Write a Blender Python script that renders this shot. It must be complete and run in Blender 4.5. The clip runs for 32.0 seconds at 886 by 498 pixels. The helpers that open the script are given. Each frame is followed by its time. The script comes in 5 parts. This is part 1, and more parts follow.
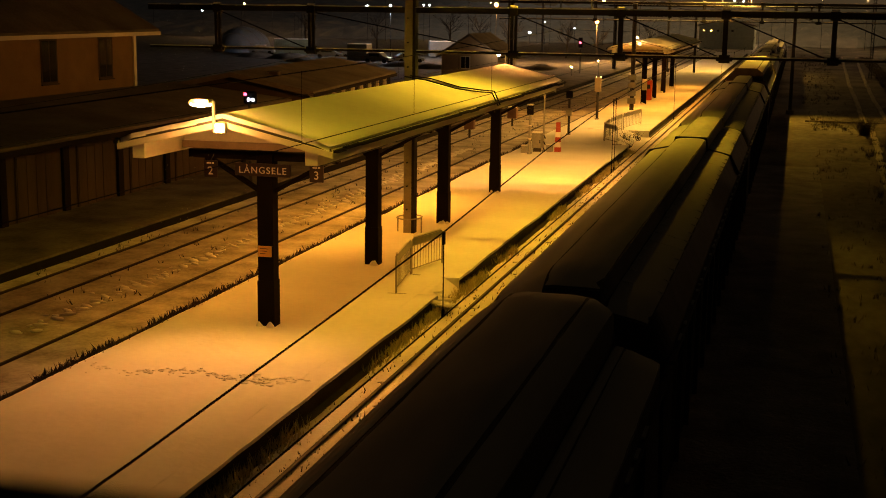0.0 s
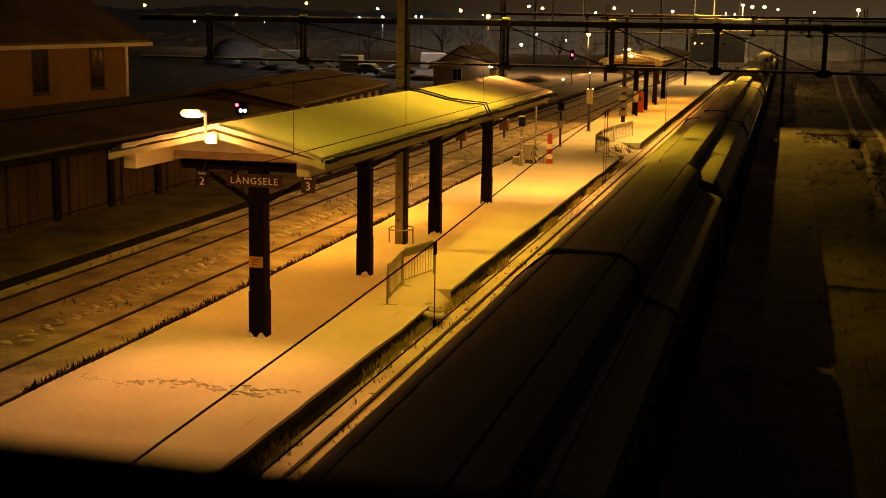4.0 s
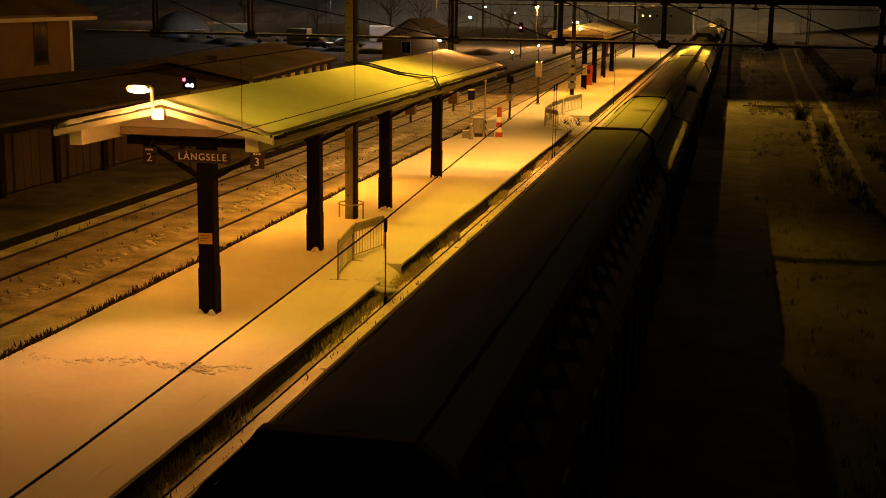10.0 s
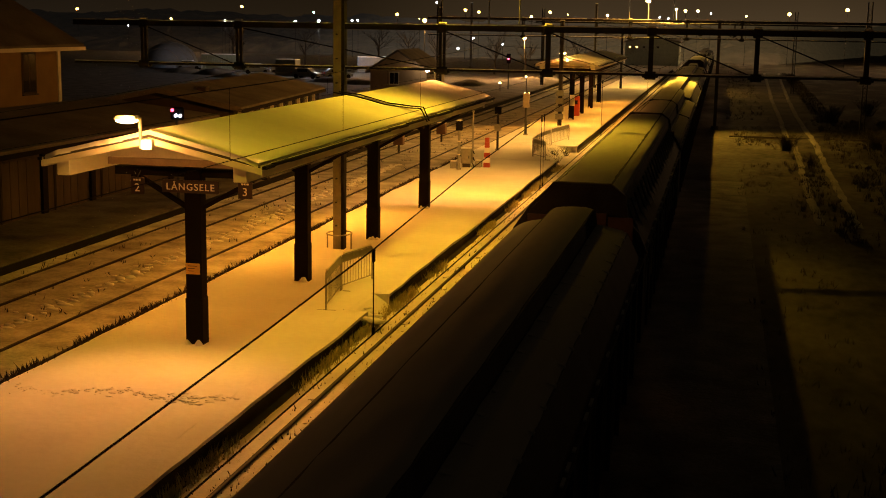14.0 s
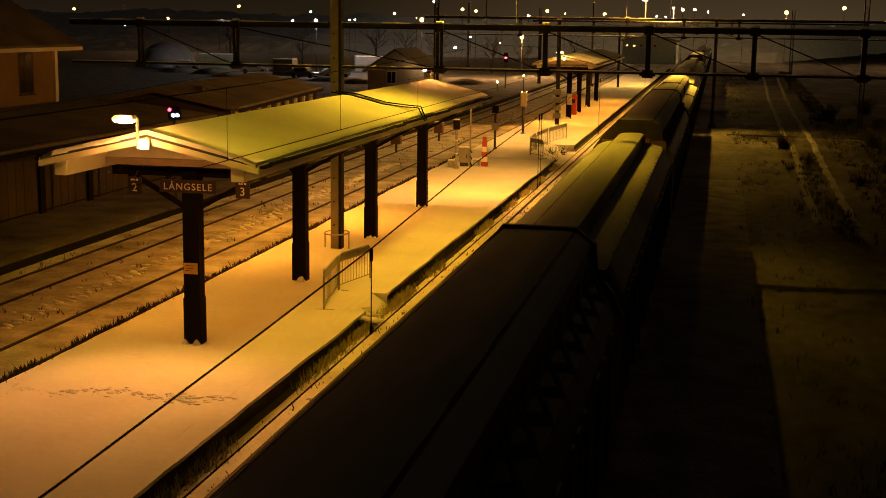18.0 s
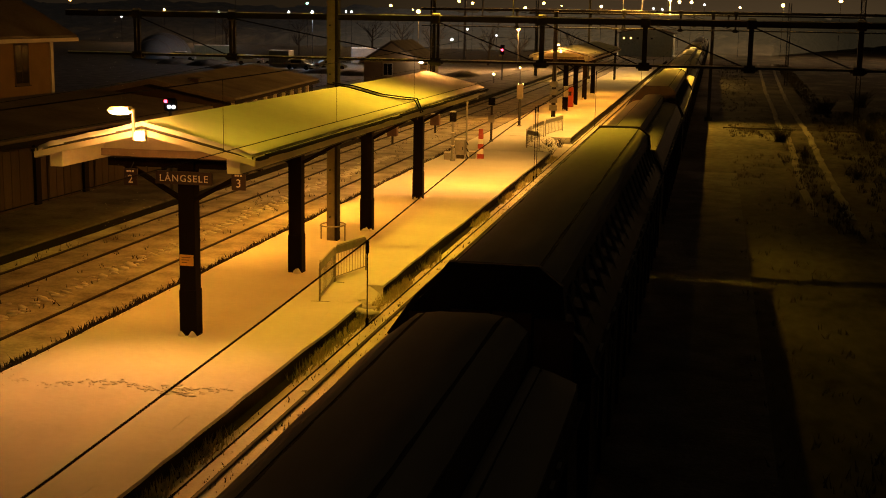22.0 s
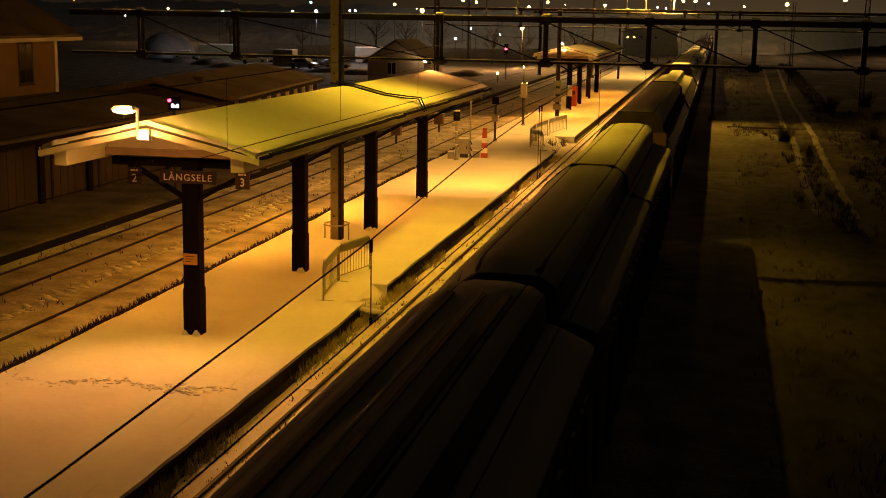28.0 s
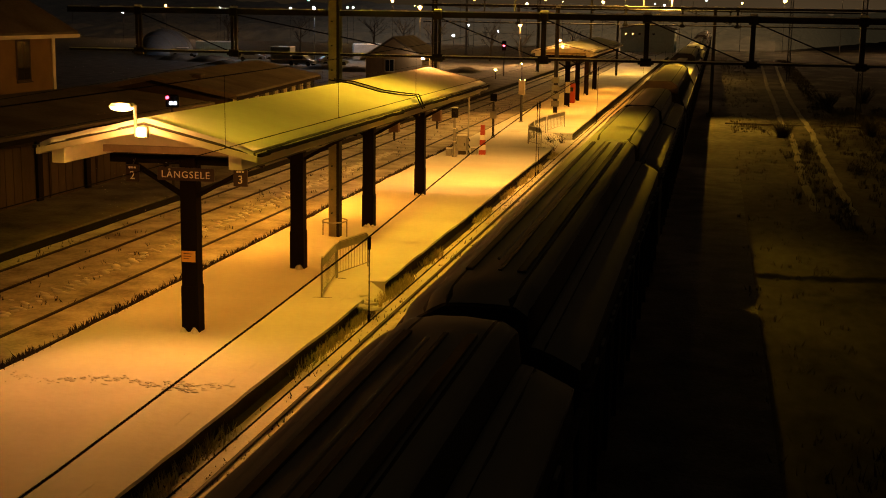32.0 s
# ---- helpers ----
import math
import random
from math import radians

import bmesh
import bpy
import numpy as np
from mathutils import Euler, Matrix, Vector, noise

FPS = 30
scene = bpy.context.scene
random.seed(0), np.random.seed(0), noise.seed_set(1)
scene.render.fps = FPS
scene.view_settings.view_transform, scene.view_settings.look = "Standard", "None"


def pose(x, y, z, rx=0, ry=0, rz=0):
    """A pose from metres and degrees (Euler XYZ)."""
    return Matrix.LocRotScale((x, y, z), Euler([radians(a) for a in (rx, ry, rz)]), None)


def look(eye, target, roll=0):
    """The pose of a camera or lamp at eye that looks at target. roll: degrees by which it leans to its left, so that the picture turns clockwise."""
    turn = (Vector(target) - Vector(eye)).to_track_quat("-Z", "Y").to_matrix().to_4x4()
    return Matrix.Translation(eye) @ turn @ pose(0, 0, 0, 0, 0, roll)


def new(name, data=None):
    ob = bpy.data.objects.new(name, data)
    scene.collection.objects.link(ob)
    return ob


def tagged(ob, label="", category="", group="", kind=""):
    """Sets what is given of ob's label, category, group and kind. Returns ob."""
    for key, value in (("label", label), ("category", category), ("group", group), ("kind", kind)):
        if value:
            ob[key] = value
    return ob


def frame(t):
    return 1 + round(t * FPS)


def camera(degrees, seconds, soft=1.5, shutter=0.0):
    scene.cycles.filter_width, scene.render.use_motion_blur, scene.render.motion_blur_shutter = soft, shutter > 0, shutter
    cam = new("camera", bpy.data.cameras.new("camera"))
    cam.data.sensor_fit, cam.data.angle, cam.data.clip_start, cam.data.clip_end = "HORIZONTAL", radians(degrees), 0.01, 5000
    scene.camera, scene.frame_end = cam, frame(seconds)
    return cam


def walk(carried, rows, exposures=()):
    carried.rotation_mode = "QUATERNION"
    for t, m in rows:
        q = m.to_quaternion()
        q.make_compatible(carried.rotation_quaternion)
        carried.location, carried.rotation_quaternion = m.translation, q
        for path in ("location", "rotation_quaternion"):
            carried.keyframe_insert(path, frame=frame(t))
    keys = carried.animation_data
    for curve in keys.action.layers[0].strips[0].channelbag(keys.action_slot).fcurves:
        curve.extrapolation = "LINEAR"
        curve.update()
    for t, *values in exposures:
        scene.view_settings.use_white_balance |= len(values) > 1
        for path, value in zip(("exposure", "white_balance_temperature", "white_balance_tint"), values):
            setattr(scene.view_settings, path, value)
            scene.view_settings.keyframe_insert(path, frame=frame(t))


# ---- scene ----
cam = camera(38.0, 32.0, soft=1.0)
EYE = (0.0, 0.0, 8.0)
# seconds, yaw, pitch, roll of a camera held by hand on the footbridge
TURNS = [
    (0, 15.234, -10.638, -0.712),    (0.5, 15.237, -10.584, -0.737),    (1, 15.260, -10.674, -0.744),    (1.5, 15.267, -10.776, -0.754),
    (2, 15.242, -10.451, -0.689),    (2.5, 15.033, -10.327, -0.787),    (4.5, 14.880, -10.086, -0.907),    (5, 14.809, -10.256, -0.776),
    (5.5, 12.669, -11.574, -0.877),    (5.6, 12.548, -11.206, -0.470),    (6, 11.860, -10.420, -0.902),    (6.5, 11.970, -10.537, -0.868),
    (7, 12.404, -10.790, -0.677),    (7.5, 12.640, -11.058, -0.673),    (8, 12.607, -11.129, -0.703),    (8.5, 12.641, -11.240, -0.722),
    (9, 12.681, -11.296, -0.758),    (9.5, 12.665, -11.347, -0.794),    (10, 12.628, -11.265, -0.825),    (10.5, 12.595, -11.263, -0.841),
    (11, 12.555, -11.222, -0.839),    (11.1, 12.504, -11.013, -1.067),    (11.5, 12.460, -10.629, -0.876),    (12, 12.398, -10.415, -0.861),
    (12.5, 12.298, -10.105, -0.892),    (13, 12.214, -9.914, -0.900),    (13.5, 12.155, -9.877, -0.889),    (14, 12.102, -9.913, -0.912),
    (14.5, 12.067, -9.912, -0.883),    (16.5, 12.035, -9.762, -0.886),    (17, 12.025, -10.088, -0.768),    (17.5, 12.033, -9.947, -0.771),
    (18, 11.977, -9.950, -0.785),    (18.5, 11.917, -10.134, -0.791),    (19, 11.889, -10.224, -0.821),    (19.5, 11.872, -10.378, -0.846),
    (20, 11.836, -10.470, -0.838),    (20.5, 11.858, -10.481, -0.903),    (21, 11.829, -10.237, -0.862),    (21.5, 11.810, -10.216, -0.915),
    (22, 11.825, -10.295, -0.933),    (22.5, 11.894, -10.336, -0.916),    (23, 11.907, -10.368, -0.927),    (23.5, 11.910, -10.356, -0.987),
    (24, 11.928, -10.334, -0.929),    (24.5, 11.958, -10.335, -0.933),    (25, 11.971, -10.336, -0.929),    (25.5, 11.988, -10.370, -0.927),
    (27.5, 11.983, -10.330, -0.901),    (28, 11.991, -10.337, -0.927),    (28.5, 11.972, -10.359, -0.855),    (29, 11.917, -10.342, -0.904),
    (29.5, 11.844, -10.347, -0.844),    (30, 11.859, -10.408, -0.875),    (30.5, 11.843, -10.402, -0.881),    (31, 11.891, -10.387, -0.855),
    (31.5, 11.870, -10.333, -0.914),    (32, 11.899, -10.472, -0.877),
]
# the camera first rests low behind the parapet and is lifted a little after five seconds
DIPS = ((0, 0.015), (2.5, 0.017), (4.5, 0.031), (5.0, 0.019), (5.5, 0.0), (32, 0.0))


def dip(t):
    for (a, u), (b, v) in zip(DIPS[:-1], DIPS[1:]):
        if a <= t <= b:
            return u + (v - u) * (t - a) / (b - a)


walk(cam, [(t, pose(EYE[0], EYE[1], EYE[2] - dip(t), 90 + p, r, y)) for t, y, p, r in TURNS])
cam.data.dof.use_dof = True
cam.data.dof.focus_distance, cam.data.dof.aperture_fstop = 42.0, 8.0

# ---- world and light ----
SODIUM = (1.0, 0.50, 0.06)
SODIUM_ORANGE = (1.0, 0.42, 0.07)
world = bpy.data.worlds.new("night_sky")
scene.world = world
world.use_nodes = True
# town glow: a faint brown haze that fades from the horizon upwards
wn, wl = world.node_tree.nodes, world.node_tree.links
sky_co, sky_xyz, sky_ramp = wn.new("ShaderNodeTexCoord"), wn.new("ShaderNodeSeparateXYZ"), wn.new("ShaderNodeValToRGB")
wl.new(sky_co.outputs["Generated"], sky_xyz.inputs["Vector"])
wl.new(sky_xyz.outputs["Z"], sky_ramp.inputs["Fac"])
sky_ramp.color_ramp.elements[0].position, sky_ramp.color_ramp.elements[0].color = 0.0, (1.0, 0.66, 0.36, 1)
sky_ramp.color_ramp.elements[1].position, sky_ramp.color_ramp.elements[1].color = 0.12, (0.20, 0.135, 0.08, 1)
haze = sky_ramp.color_ramp.elements.new(0.035)
haze.color = (0.6, 0.38, 0.19, 1)
# and strongest over the town, towards the far end of the tracks
sky_side, side_ramp, sky_mix = wn.new("ShaderNodeMapRange"), wn.new("ShaderNodeValToRGB"), wn.new("ShaderNodeMix")
sky_side.inputs["From Min"].default_value, sky_side.inputs["From Max"].default_value = -0.55, 0.35
wl.new(sky_xyz.outputs["X"], sky_side.inputs["Value"])
wl.new(sky_side.outputs["Result"], side_ramp.inputs["Fac"])
side_ramp.color_ramp.elements[0].position, side_ramp.color_ramp.elements[0].color = 0.0, (0.55, 0.55, 0.58, 1)
side_ramp.color_ramp.elements[1].position, side_ramp.color_ramp.elements[1].color = 1.0, (0.5, 0.48, 0.46, 1)
for at, value in ((0.3, 0.7), (0.47, 2.0), (0.68, 2.4)):
    side_ramp.color_ramp.elements.new(at).color = (value, value * 0.95, value * 0.82, 1)
sky_mix.data_type, sky_mix.blend_type = "RGBA", "MULTIPLY"
sky_mix.inputs["Factor"].default_value = 1.0
wl.new(sky_ramp.outputs["Color"], sky_mix.inputs[6])
wl.new(side_ramp.outputs["Color"], sky_mix.inputs[7])
wl.new(sky_mix.outputs[2], wn["Background"].inputs["Color"])
wn["Background"].inputs["Strength"].default_value = 0.022
scene.view_settings.exposure = 0.3


def lamp(name, at, watts, colour, radius=0.12, spot=None, target=None, blend=0.4):
    data = bpy.data.lights.new(name, "SPOT" if spot else "POINT")
    data.energy, data.color, data.shadow_soft_size = watts, colour, radius
    ob = new(name, data)
    if spot:
        data.spot_size, data.spot_blend = radians(spot), blend
        ob.matrix_world = look(at, target)
    else:
        ob.location = at
    return ob


RIDGE, XR = 5.62, -11.95
SPAN_X = -6.4
LAMP_X = -7.4
FAR_LAMP_X = -3.9
YELLOW = (1.0, 0.62, 0.022)
AMBER = (1.0, 0.45, 0.07)
# unseen lamps above the view; those at y 63 and 86 are added fill
SPAN_LAMPS = (
    (LAMP_X, 41.8, 2350, 138, (-8.0, 39.8, 0.0), 0.65, (1.0, 0.56, 0.024)),
    (LAMP_X, 23.0, 950, 70, (-11.4, 28.4, 5.0), 0.55, YELLOW),
    (LAMP_X, 63.0, 3600, 124, (-13.5, 62.0, 0.0), 1.0, (1.0, 0.46, 0.07)),
    (LAMP_X, 86.0, 8000, 128, (-18.0, 86.0, 0.0), 1.0, AMBER),
    (FAR_LAMP_X, 98.0, 8700, 124, (1.6, 93.0, 0.0), 0.6, (1.0, 0.52, 0.045)),
)
for x, y, watts, cone, target, edge, tint in SPAN_LAMPS:
    lamp("unseen_span_light", (x, y, 10.6), watts, tint, 0.11, spot=cone, target=target, blend=edge)
lamp("far_mast_light", (-5.9, 105.4, 9.9), 1500, (1.0, 0.45, 0.05), 0.2, spot=100, target=(-11.0, 108.0, 0.0), blend=0.5)
# fill added at the third portal for the far tracks and field
lamp("third_portal_fill_light", (-5.9, 169.4, 10.2), 6000, (1.0, 0.48, 0.06), 0.25, spot=104, target=(-13.0, 175.0, 0.0), blend=0.4)
lamp("third_portal_fill_light", (-5.9, 169.4, 10.2), 4500, (1.0, 0.52, 0.08), 0.25)
# street lamps of the yard and the road behind the tracks
lamp("street_and_fill_light", (-43.5, 189.5, 7.9), 5200, (1.0, 0.46, 0.10), 0.25)
lamp("street_and_fill_light", (-28.4, 189.5, 5.7), 5200, (1.0, 0.46, 0.09), 0.25)
lamp("street_and_fill_light", (-62.0, 195.9, 7.7), 2200, (0.8, 0.9, 1.0), 0.25)
GABLE = (1.0, 0.360, 0.068)
EAVE = (1.0, 0.355, 0.03)
lamp("gable_light", (-12.42, 25.42, 5.76), 540, GABLE, 0.14, spot=122, target=(-10.7, 22.2, 0.4), blend=0.85)
lamp("gable_light", (-11.93, 25.36, 5.24), 215, GABLE, 0.14, spot=124, target=(-11.2, 23.2, 0.4), blend=0.8)
lamp("gable_light", (-12.38, 25.50, 5.96), 170, GABLE, 0.06)
lamp("gable_light", (-12.28, 25.74, 5.86), 560, GABLE, 0.06, spot=150, target=(-11.5, 26.6, 5.3), blend=0.8)
lamp("gable_light", (-11.93, 25.30, 5.30), 75, GABLE, 0.10)
lamp("gable_light", (-10.1, 54.40, 5.00), 2300, EAVE, 0.12, spot=140, target=(-11.6, 66.0, 1.4), blend=0.7)
lamp("gable_light", (-12.2, 102.7, 6.0), 260, GABLE, 0.06)
lamp("gable_light", (-12.25, 54.35, 6.05), 1100, GABLE, 0.05)
lamp("gable_light", (-12.3, 102.6, 5.80), 3000, EAVE, 0.12, spot=165, target=(-12.0, 90.0, 0.4), blend=0.5)
# added fill under the eaves, without visible lamps, for platform and left tracks
EAVE_FILL_LAMPS = [(-9.90, y, w) for y, w in ((28.5, 190), (34.0, 210), (39.5, 220), (45.5, 260), (51.5, 240), (108.0, 900), (120.0, 1200), (132.0, 900))]
EAVE_FILL_LAMPS += [(-14.0, y, w) for y, w in ((31.0, 330), (39.5, 760), (48.0, 1250))]
for x, y, watts in EAVE_FILL_LAMPS:
    data = bpy.data.lights.new("eave_fill_light", "AREA")
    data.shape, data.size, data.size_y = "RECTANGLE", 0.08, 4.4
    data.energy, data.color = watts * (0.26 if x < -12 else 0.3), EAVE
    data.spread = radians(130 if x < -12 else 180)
    eave = new("eave_fill_light", data)
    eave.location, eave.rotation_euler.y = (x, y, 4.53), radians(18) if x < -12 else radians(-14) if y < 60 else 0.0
lamp("house_light", (-34.0, 146.8, 3.0), 60, (1.0, 0.65, 0.35), 0.15)
lamp("yard_light", (-110.0, 270.0, 9.0), 600, (0.70, 0.82, 1.0), 0.3)
lamp("yard_light", (-62.0, 196.0, 8.0), 1800, (0.66, 0.78, 1.0), 0.3)
# far street lamps; the one at x 44 is added fill without a post
for x, watts in ((-130.0, 5000), (-75.0, 5000), (-26.0, 6000), (14.0, 9000), (44.0, 12000)):
    lamp("street_and_fill_light", (x, 299.0, 10.5), watts, (1.0, 0.55, 0.22), 0.4)
lamp("yard_light", (-43.5, 189.0, 8.5), 2200, (1.0, 0.55, 0.24), 0.3)
lamp("yard_light", (-28.4, 189.0, 6.2), 6500, (1.0, 0.5, 0.2), 0.3)

# ---- materials ----


def mat(name, colour, rough=0.8, metal=0.0, var=0.15, scale=2.0, fine=30.0, bump=0.3, depth=0.02, second=None, streak=None, edges=(0.45, 0.95), gloss=0.5):
    m = bpy.data.materials.new(name)
    m.use_nodes = True
    nt = m.node_tree
    n, l = nt.nodes, nt.links
    b = n["Principled BSDF"]
    b.inputs["Roughness"].default_value, b.inputs["Metallic"].default_value = rough, metal
    co = n.new("ShaderNodeTexCoord")
    mp = n.new("ShaderNodeMapping")
    l.new(co.outputs["Object"], mp.inputs["Vector"])
    if streak:
        mp.inputs["Scale"].default_value = streak
    big, small = n.new("ShaderNodeTexNoise"), n.new("ShaderNodeTexNoise")
    for node, s in ((big, scale), (small, fine)):
        node.inputs["Scale"].default_value, node.inputs["Detail"].default_value = s, 5
        l.new(mp.outputs["Vector"], node.inputs["Vector"])
    mix = n.new("ShaderNodeMath")
    mix.operation = "MULTIPLY_ADD"
    mix.inputs[1].default_value = 0.4
    l.new(small.outputs["Fac"], mix.inputs[0])
    l.new(big.outputs["Fac"], mix.inputs[2])
    ramp = n.new("ShaderNodeValToRGB")
    ramp.color_ramp.elements[0].position, ramp.color_ramp.elements[1].position = edges
    b.inputs["Specular IOR Level"].default_value = gloss
    dark = second or tuple(c * (1 - 2 * var) for c in colour)
    ramp.color_ramp.elements[0].color = (*dark, 1)
    ramp.color_ramp.elements[1].color = (*colour, 1)
    l.new(mix.outputs[0], ramp.inputs[0])
    l.new(ramp.outputs["Color"], b.inputs["Base Color"])
    if bump:
        bp = n.new("ShaderNodeBump")
        bp.inputs["Strength"].default_value, bp.inputs["Distance"].default_value = bump, depth
        l.new(mix.outputs[0], bp.inputs["Height"])
        l.new(bp.outputs["Normal"], b.inputs["Normal"])
    return m


def glow(name, colour, strength):
    m = bpy.data.materials.new(name)
    m.use_nodes = True
    b = m.node_tree.nodes["Principled BSDF"]
    b.inputs["Base Color"].default_value = (*colour, 1)
    b.inputs["Emission Color"].default_value = (*colour, 1)
    b.inputs["Emission Strength"].default_value = strength
    return m


SNOW = mat("snow", (0.82, 0.83, 0.84), 0.85, gloss=0.15, var=0.07, scale=0.5, fine=5, bump=0.5, depth=0.07)
SNOW_GROUND = mat("snow_on_ballast", (0.80, 0.80, 0.80), 0.9, gloss=0.15, second=(0.60, 0.57, 0.53), scale=0.9, fine=14, bump=0.7, depth=0.08)
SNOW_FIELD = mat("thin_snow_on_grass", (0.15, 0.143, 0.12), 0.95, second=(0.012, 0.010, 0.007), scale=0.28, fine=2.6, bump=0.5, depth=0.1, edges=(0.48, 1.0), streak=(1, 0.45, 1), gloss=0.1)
TRACK_SNOW = mat("tyre_pressed_snow", (0.27, 0.26, 0.235), 0.9, second=(0.13, 0.12, 0.09), scale=0.3, fine=3, bump=0.5, depth=0.05, edges=(0.45, 0.9), gloss=0.1)
# snowy roofs of the poorly lit buildings, the dimness put into their colour
ROOFDARK = mat("snowy_roof_toned_dark", (0.19, 0.165, 0.14), 0.95, second=(0.09, 0.075, 0.06), scale=0.4, fine=5, bump=0.3, gloss=0.1)
HALLWALL = mat("dull_brown_boards", (0.075, 0.055, 0.036), 0.9, var=0.2, scale=1.2, fine=14, streak=(1, 1, 0.2), gloss=0.2)
SNOW_TRAIN = mat("snow_on_wagon_roof", (0.56, 0.57, 0.53), 0.9, gloss=0.05, var=0.12, scale=0.5, fine=6, bump=0.3, depth=0.03, streak=(1, 0.25, 1))
# trampled snow, the dimness of side platform and yard put into its colour
DIM_SNOW = mat("trampled_snow_toned_dark", (0.15, 0.14, 0.12), 0.95, second=(0.05, 0.045, 0.04), scale=0.7, fine=6, bump=0.6, depth=0.05, edges=(0.45, 0.9), gloss=0.1)
TRACKBED = mat("duller_trackbed_snow", (0.60, 0.59, 0.57), 0.9, second=(0.22, 0.20, 0.17), scale=0.8, fine=9, bump=0.8, depth=0.08, edges=(0.45, 0.9), gloss=0.1)
# snow beside the track, its colour darkened where the train's shadow lies
SHADED_SNOW = mat("snow_darkened_for_train_shadow", (0.24, 0.23, 0.21), 0.9, second=(0.07, 0.065, 0.055), scale=0.8, fine=9, bump=0.8, depth=0.08, edges=(0.45, 0.9), gloss=0.1)
STEEL_RAIL = mat("rusty_rail", (0.02, 0.012, 0.009), 0.6, 0.3, var=0.2, scale=3, fine=40, bump=0.2)
STONE = mat("platform_edge_stone", (0.07, 0.06, 0.045), 0.9, gloss=0.15, var=0.25, scale=1.5, fine=18, bump=0.6)
DARKWOOD = mat("dark_brown_stained_wood", (0.009, 0.006, 0.004), 0.9, gloss=0.12, var=0.2, scale=2, fine=30, streak=(1, 1, 0.15))
WHITEWOOD = mat("white_painted_boards", (0.66, 0.62, 0.54), 0.6, var=0.12, scale=2, fine=25, streak=(1, 0.3, 1))
TIMBER = mat("roof_boarding", (0.28, 0.22, 0.16), 0.8, var=0.2)
GALV = mat("galvanised_steel", (0.36, 0.36, 0.35), 0.5, 0.6, var=0.15, scale=6, fine=40, bump=0.1)
MASTSTEEL = mat("grey_mast_paint", (0.28, 0.26, 0.21), 0.6, 0.2, var=0.2, scale=3, fine=25, bump=0.15)
PORTALSTEEL = mat("dark_portal_steel", (0.022, 0.02, 0.018), 0.7, 0.2, gloss=0.2, var=0.25, scale=4, fine=30, bump=0.2)
DARKSTEEL = mat("weathered_dark_steel", (0.055, 0.05, 0.045), 0.6, 0.3, var=0.2, scale=4, fine=30, bump=0.2)
WIRE = mat("copper_wire_black", (0.010, 0.008, 0.007), 0.8, 0.0, bump=0, gloss=0.1)
WAGON = mat("wagon_side_grey_paint", (0.07, 0.06, 0.055), 0.7, 0.1, gloss=0.2, var=0.25, scale=1.5, fine=14, bump=0.2)
WAGON_RED = mat("wagon_end_red_paint", (0.22, 0.13, 0.105), 0.6, 0.1, var=0.25, scale=1.5, fine=14, bump=0.2)
BLACK = mat("underframe_black", (0.009, 0.008, 0.007), 0.85, var=0.3, gloss=0.12)
YELLOWWALL = mat("yellow_painted_wood_wall", (0.24, 0.16, 0.062), 0.85, gloss=0.2, var=0.12, scale=1, fine=12)
BEIGE = mat("beige_wall", (0.40, 0.32, 0.22), 0.8, var=0.15, scale=1, fine=12)
GREENWALL = mat("pale_green_sheet", (0.30, 0.36, 0.30), 0.6, var=0.12)
BLUEWALL = mat("blue_grey_sheet", (0.16, 0.19, 0.24), 0.5, var=0.15)
WINDOW = mat("dark_window_glass", (0.02, 0.02, 0.022), 0.08, bump=0)
SIGNBLACK = mat("brown_black_sign_enamel", (0.035, 0.022, 0.02), 0.35, var=0.1, bump=0.05)
WHITEPAINT = mat("white_sign_paint", (0.82, 0.8, 0.76), 0.5, var=0.05, bump=0.05)
NOTICE = mat("yellow_notice", (0.75, 0.45, 0.10), 0.6, var=0.1, bump=0.05)
REDPAINT = mat("red_paint", (0.38, 0.05, 0.025), 0.5, var=0.1, bump=0.1)
GRASS = mat("dry_weeds", (0.58, 0.55, 0.30), 0.9, second=(0.28, 0.26, 0.12), scale=3, fine=30, bump=0)
HAZY_WOODS = mat("dark_woods_with_painted_haze_glow", (0.085, 0.075, 0.055), 0.95, second=(0.03, 0.028, 0.02), scale=0.3, fine=3, bump=0.5, depth=0.2, gloss=0.1)
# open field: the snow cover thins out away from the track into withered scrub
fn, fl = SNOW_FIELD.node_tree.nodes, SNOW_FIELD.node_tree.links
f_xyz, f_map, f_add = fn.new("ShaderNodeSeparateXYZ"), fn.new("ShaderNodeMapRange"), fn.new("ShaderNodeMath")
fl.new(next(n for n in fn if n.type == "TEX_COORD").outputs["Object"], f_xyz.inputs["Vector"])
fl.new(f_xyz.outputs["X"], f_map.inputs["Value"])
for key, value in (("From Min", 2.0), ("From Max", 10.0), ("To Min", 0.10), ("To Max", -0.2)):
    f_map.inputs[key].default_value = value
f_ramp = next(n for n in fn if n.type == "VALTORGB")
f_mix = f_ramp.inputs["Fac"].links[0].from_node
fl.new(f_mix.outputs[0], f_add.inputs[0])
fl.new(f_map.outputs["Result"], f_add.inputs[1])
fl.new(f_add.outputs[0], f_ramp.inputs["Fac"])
# haze glow over the town is painted into the hillside as emission, graded along x
wb, wt = HAZY_WOODS.node_tree.nodes["Principled BSDF"], HAZY_WOODS.node_tree
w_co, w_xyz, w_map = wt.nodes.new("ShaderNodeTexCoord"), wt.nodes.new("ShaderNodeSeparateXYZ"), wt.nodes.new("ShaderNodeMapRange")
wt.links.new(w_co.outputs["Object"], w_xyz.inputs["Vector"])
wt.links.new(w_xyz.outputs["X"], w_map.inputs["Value"])
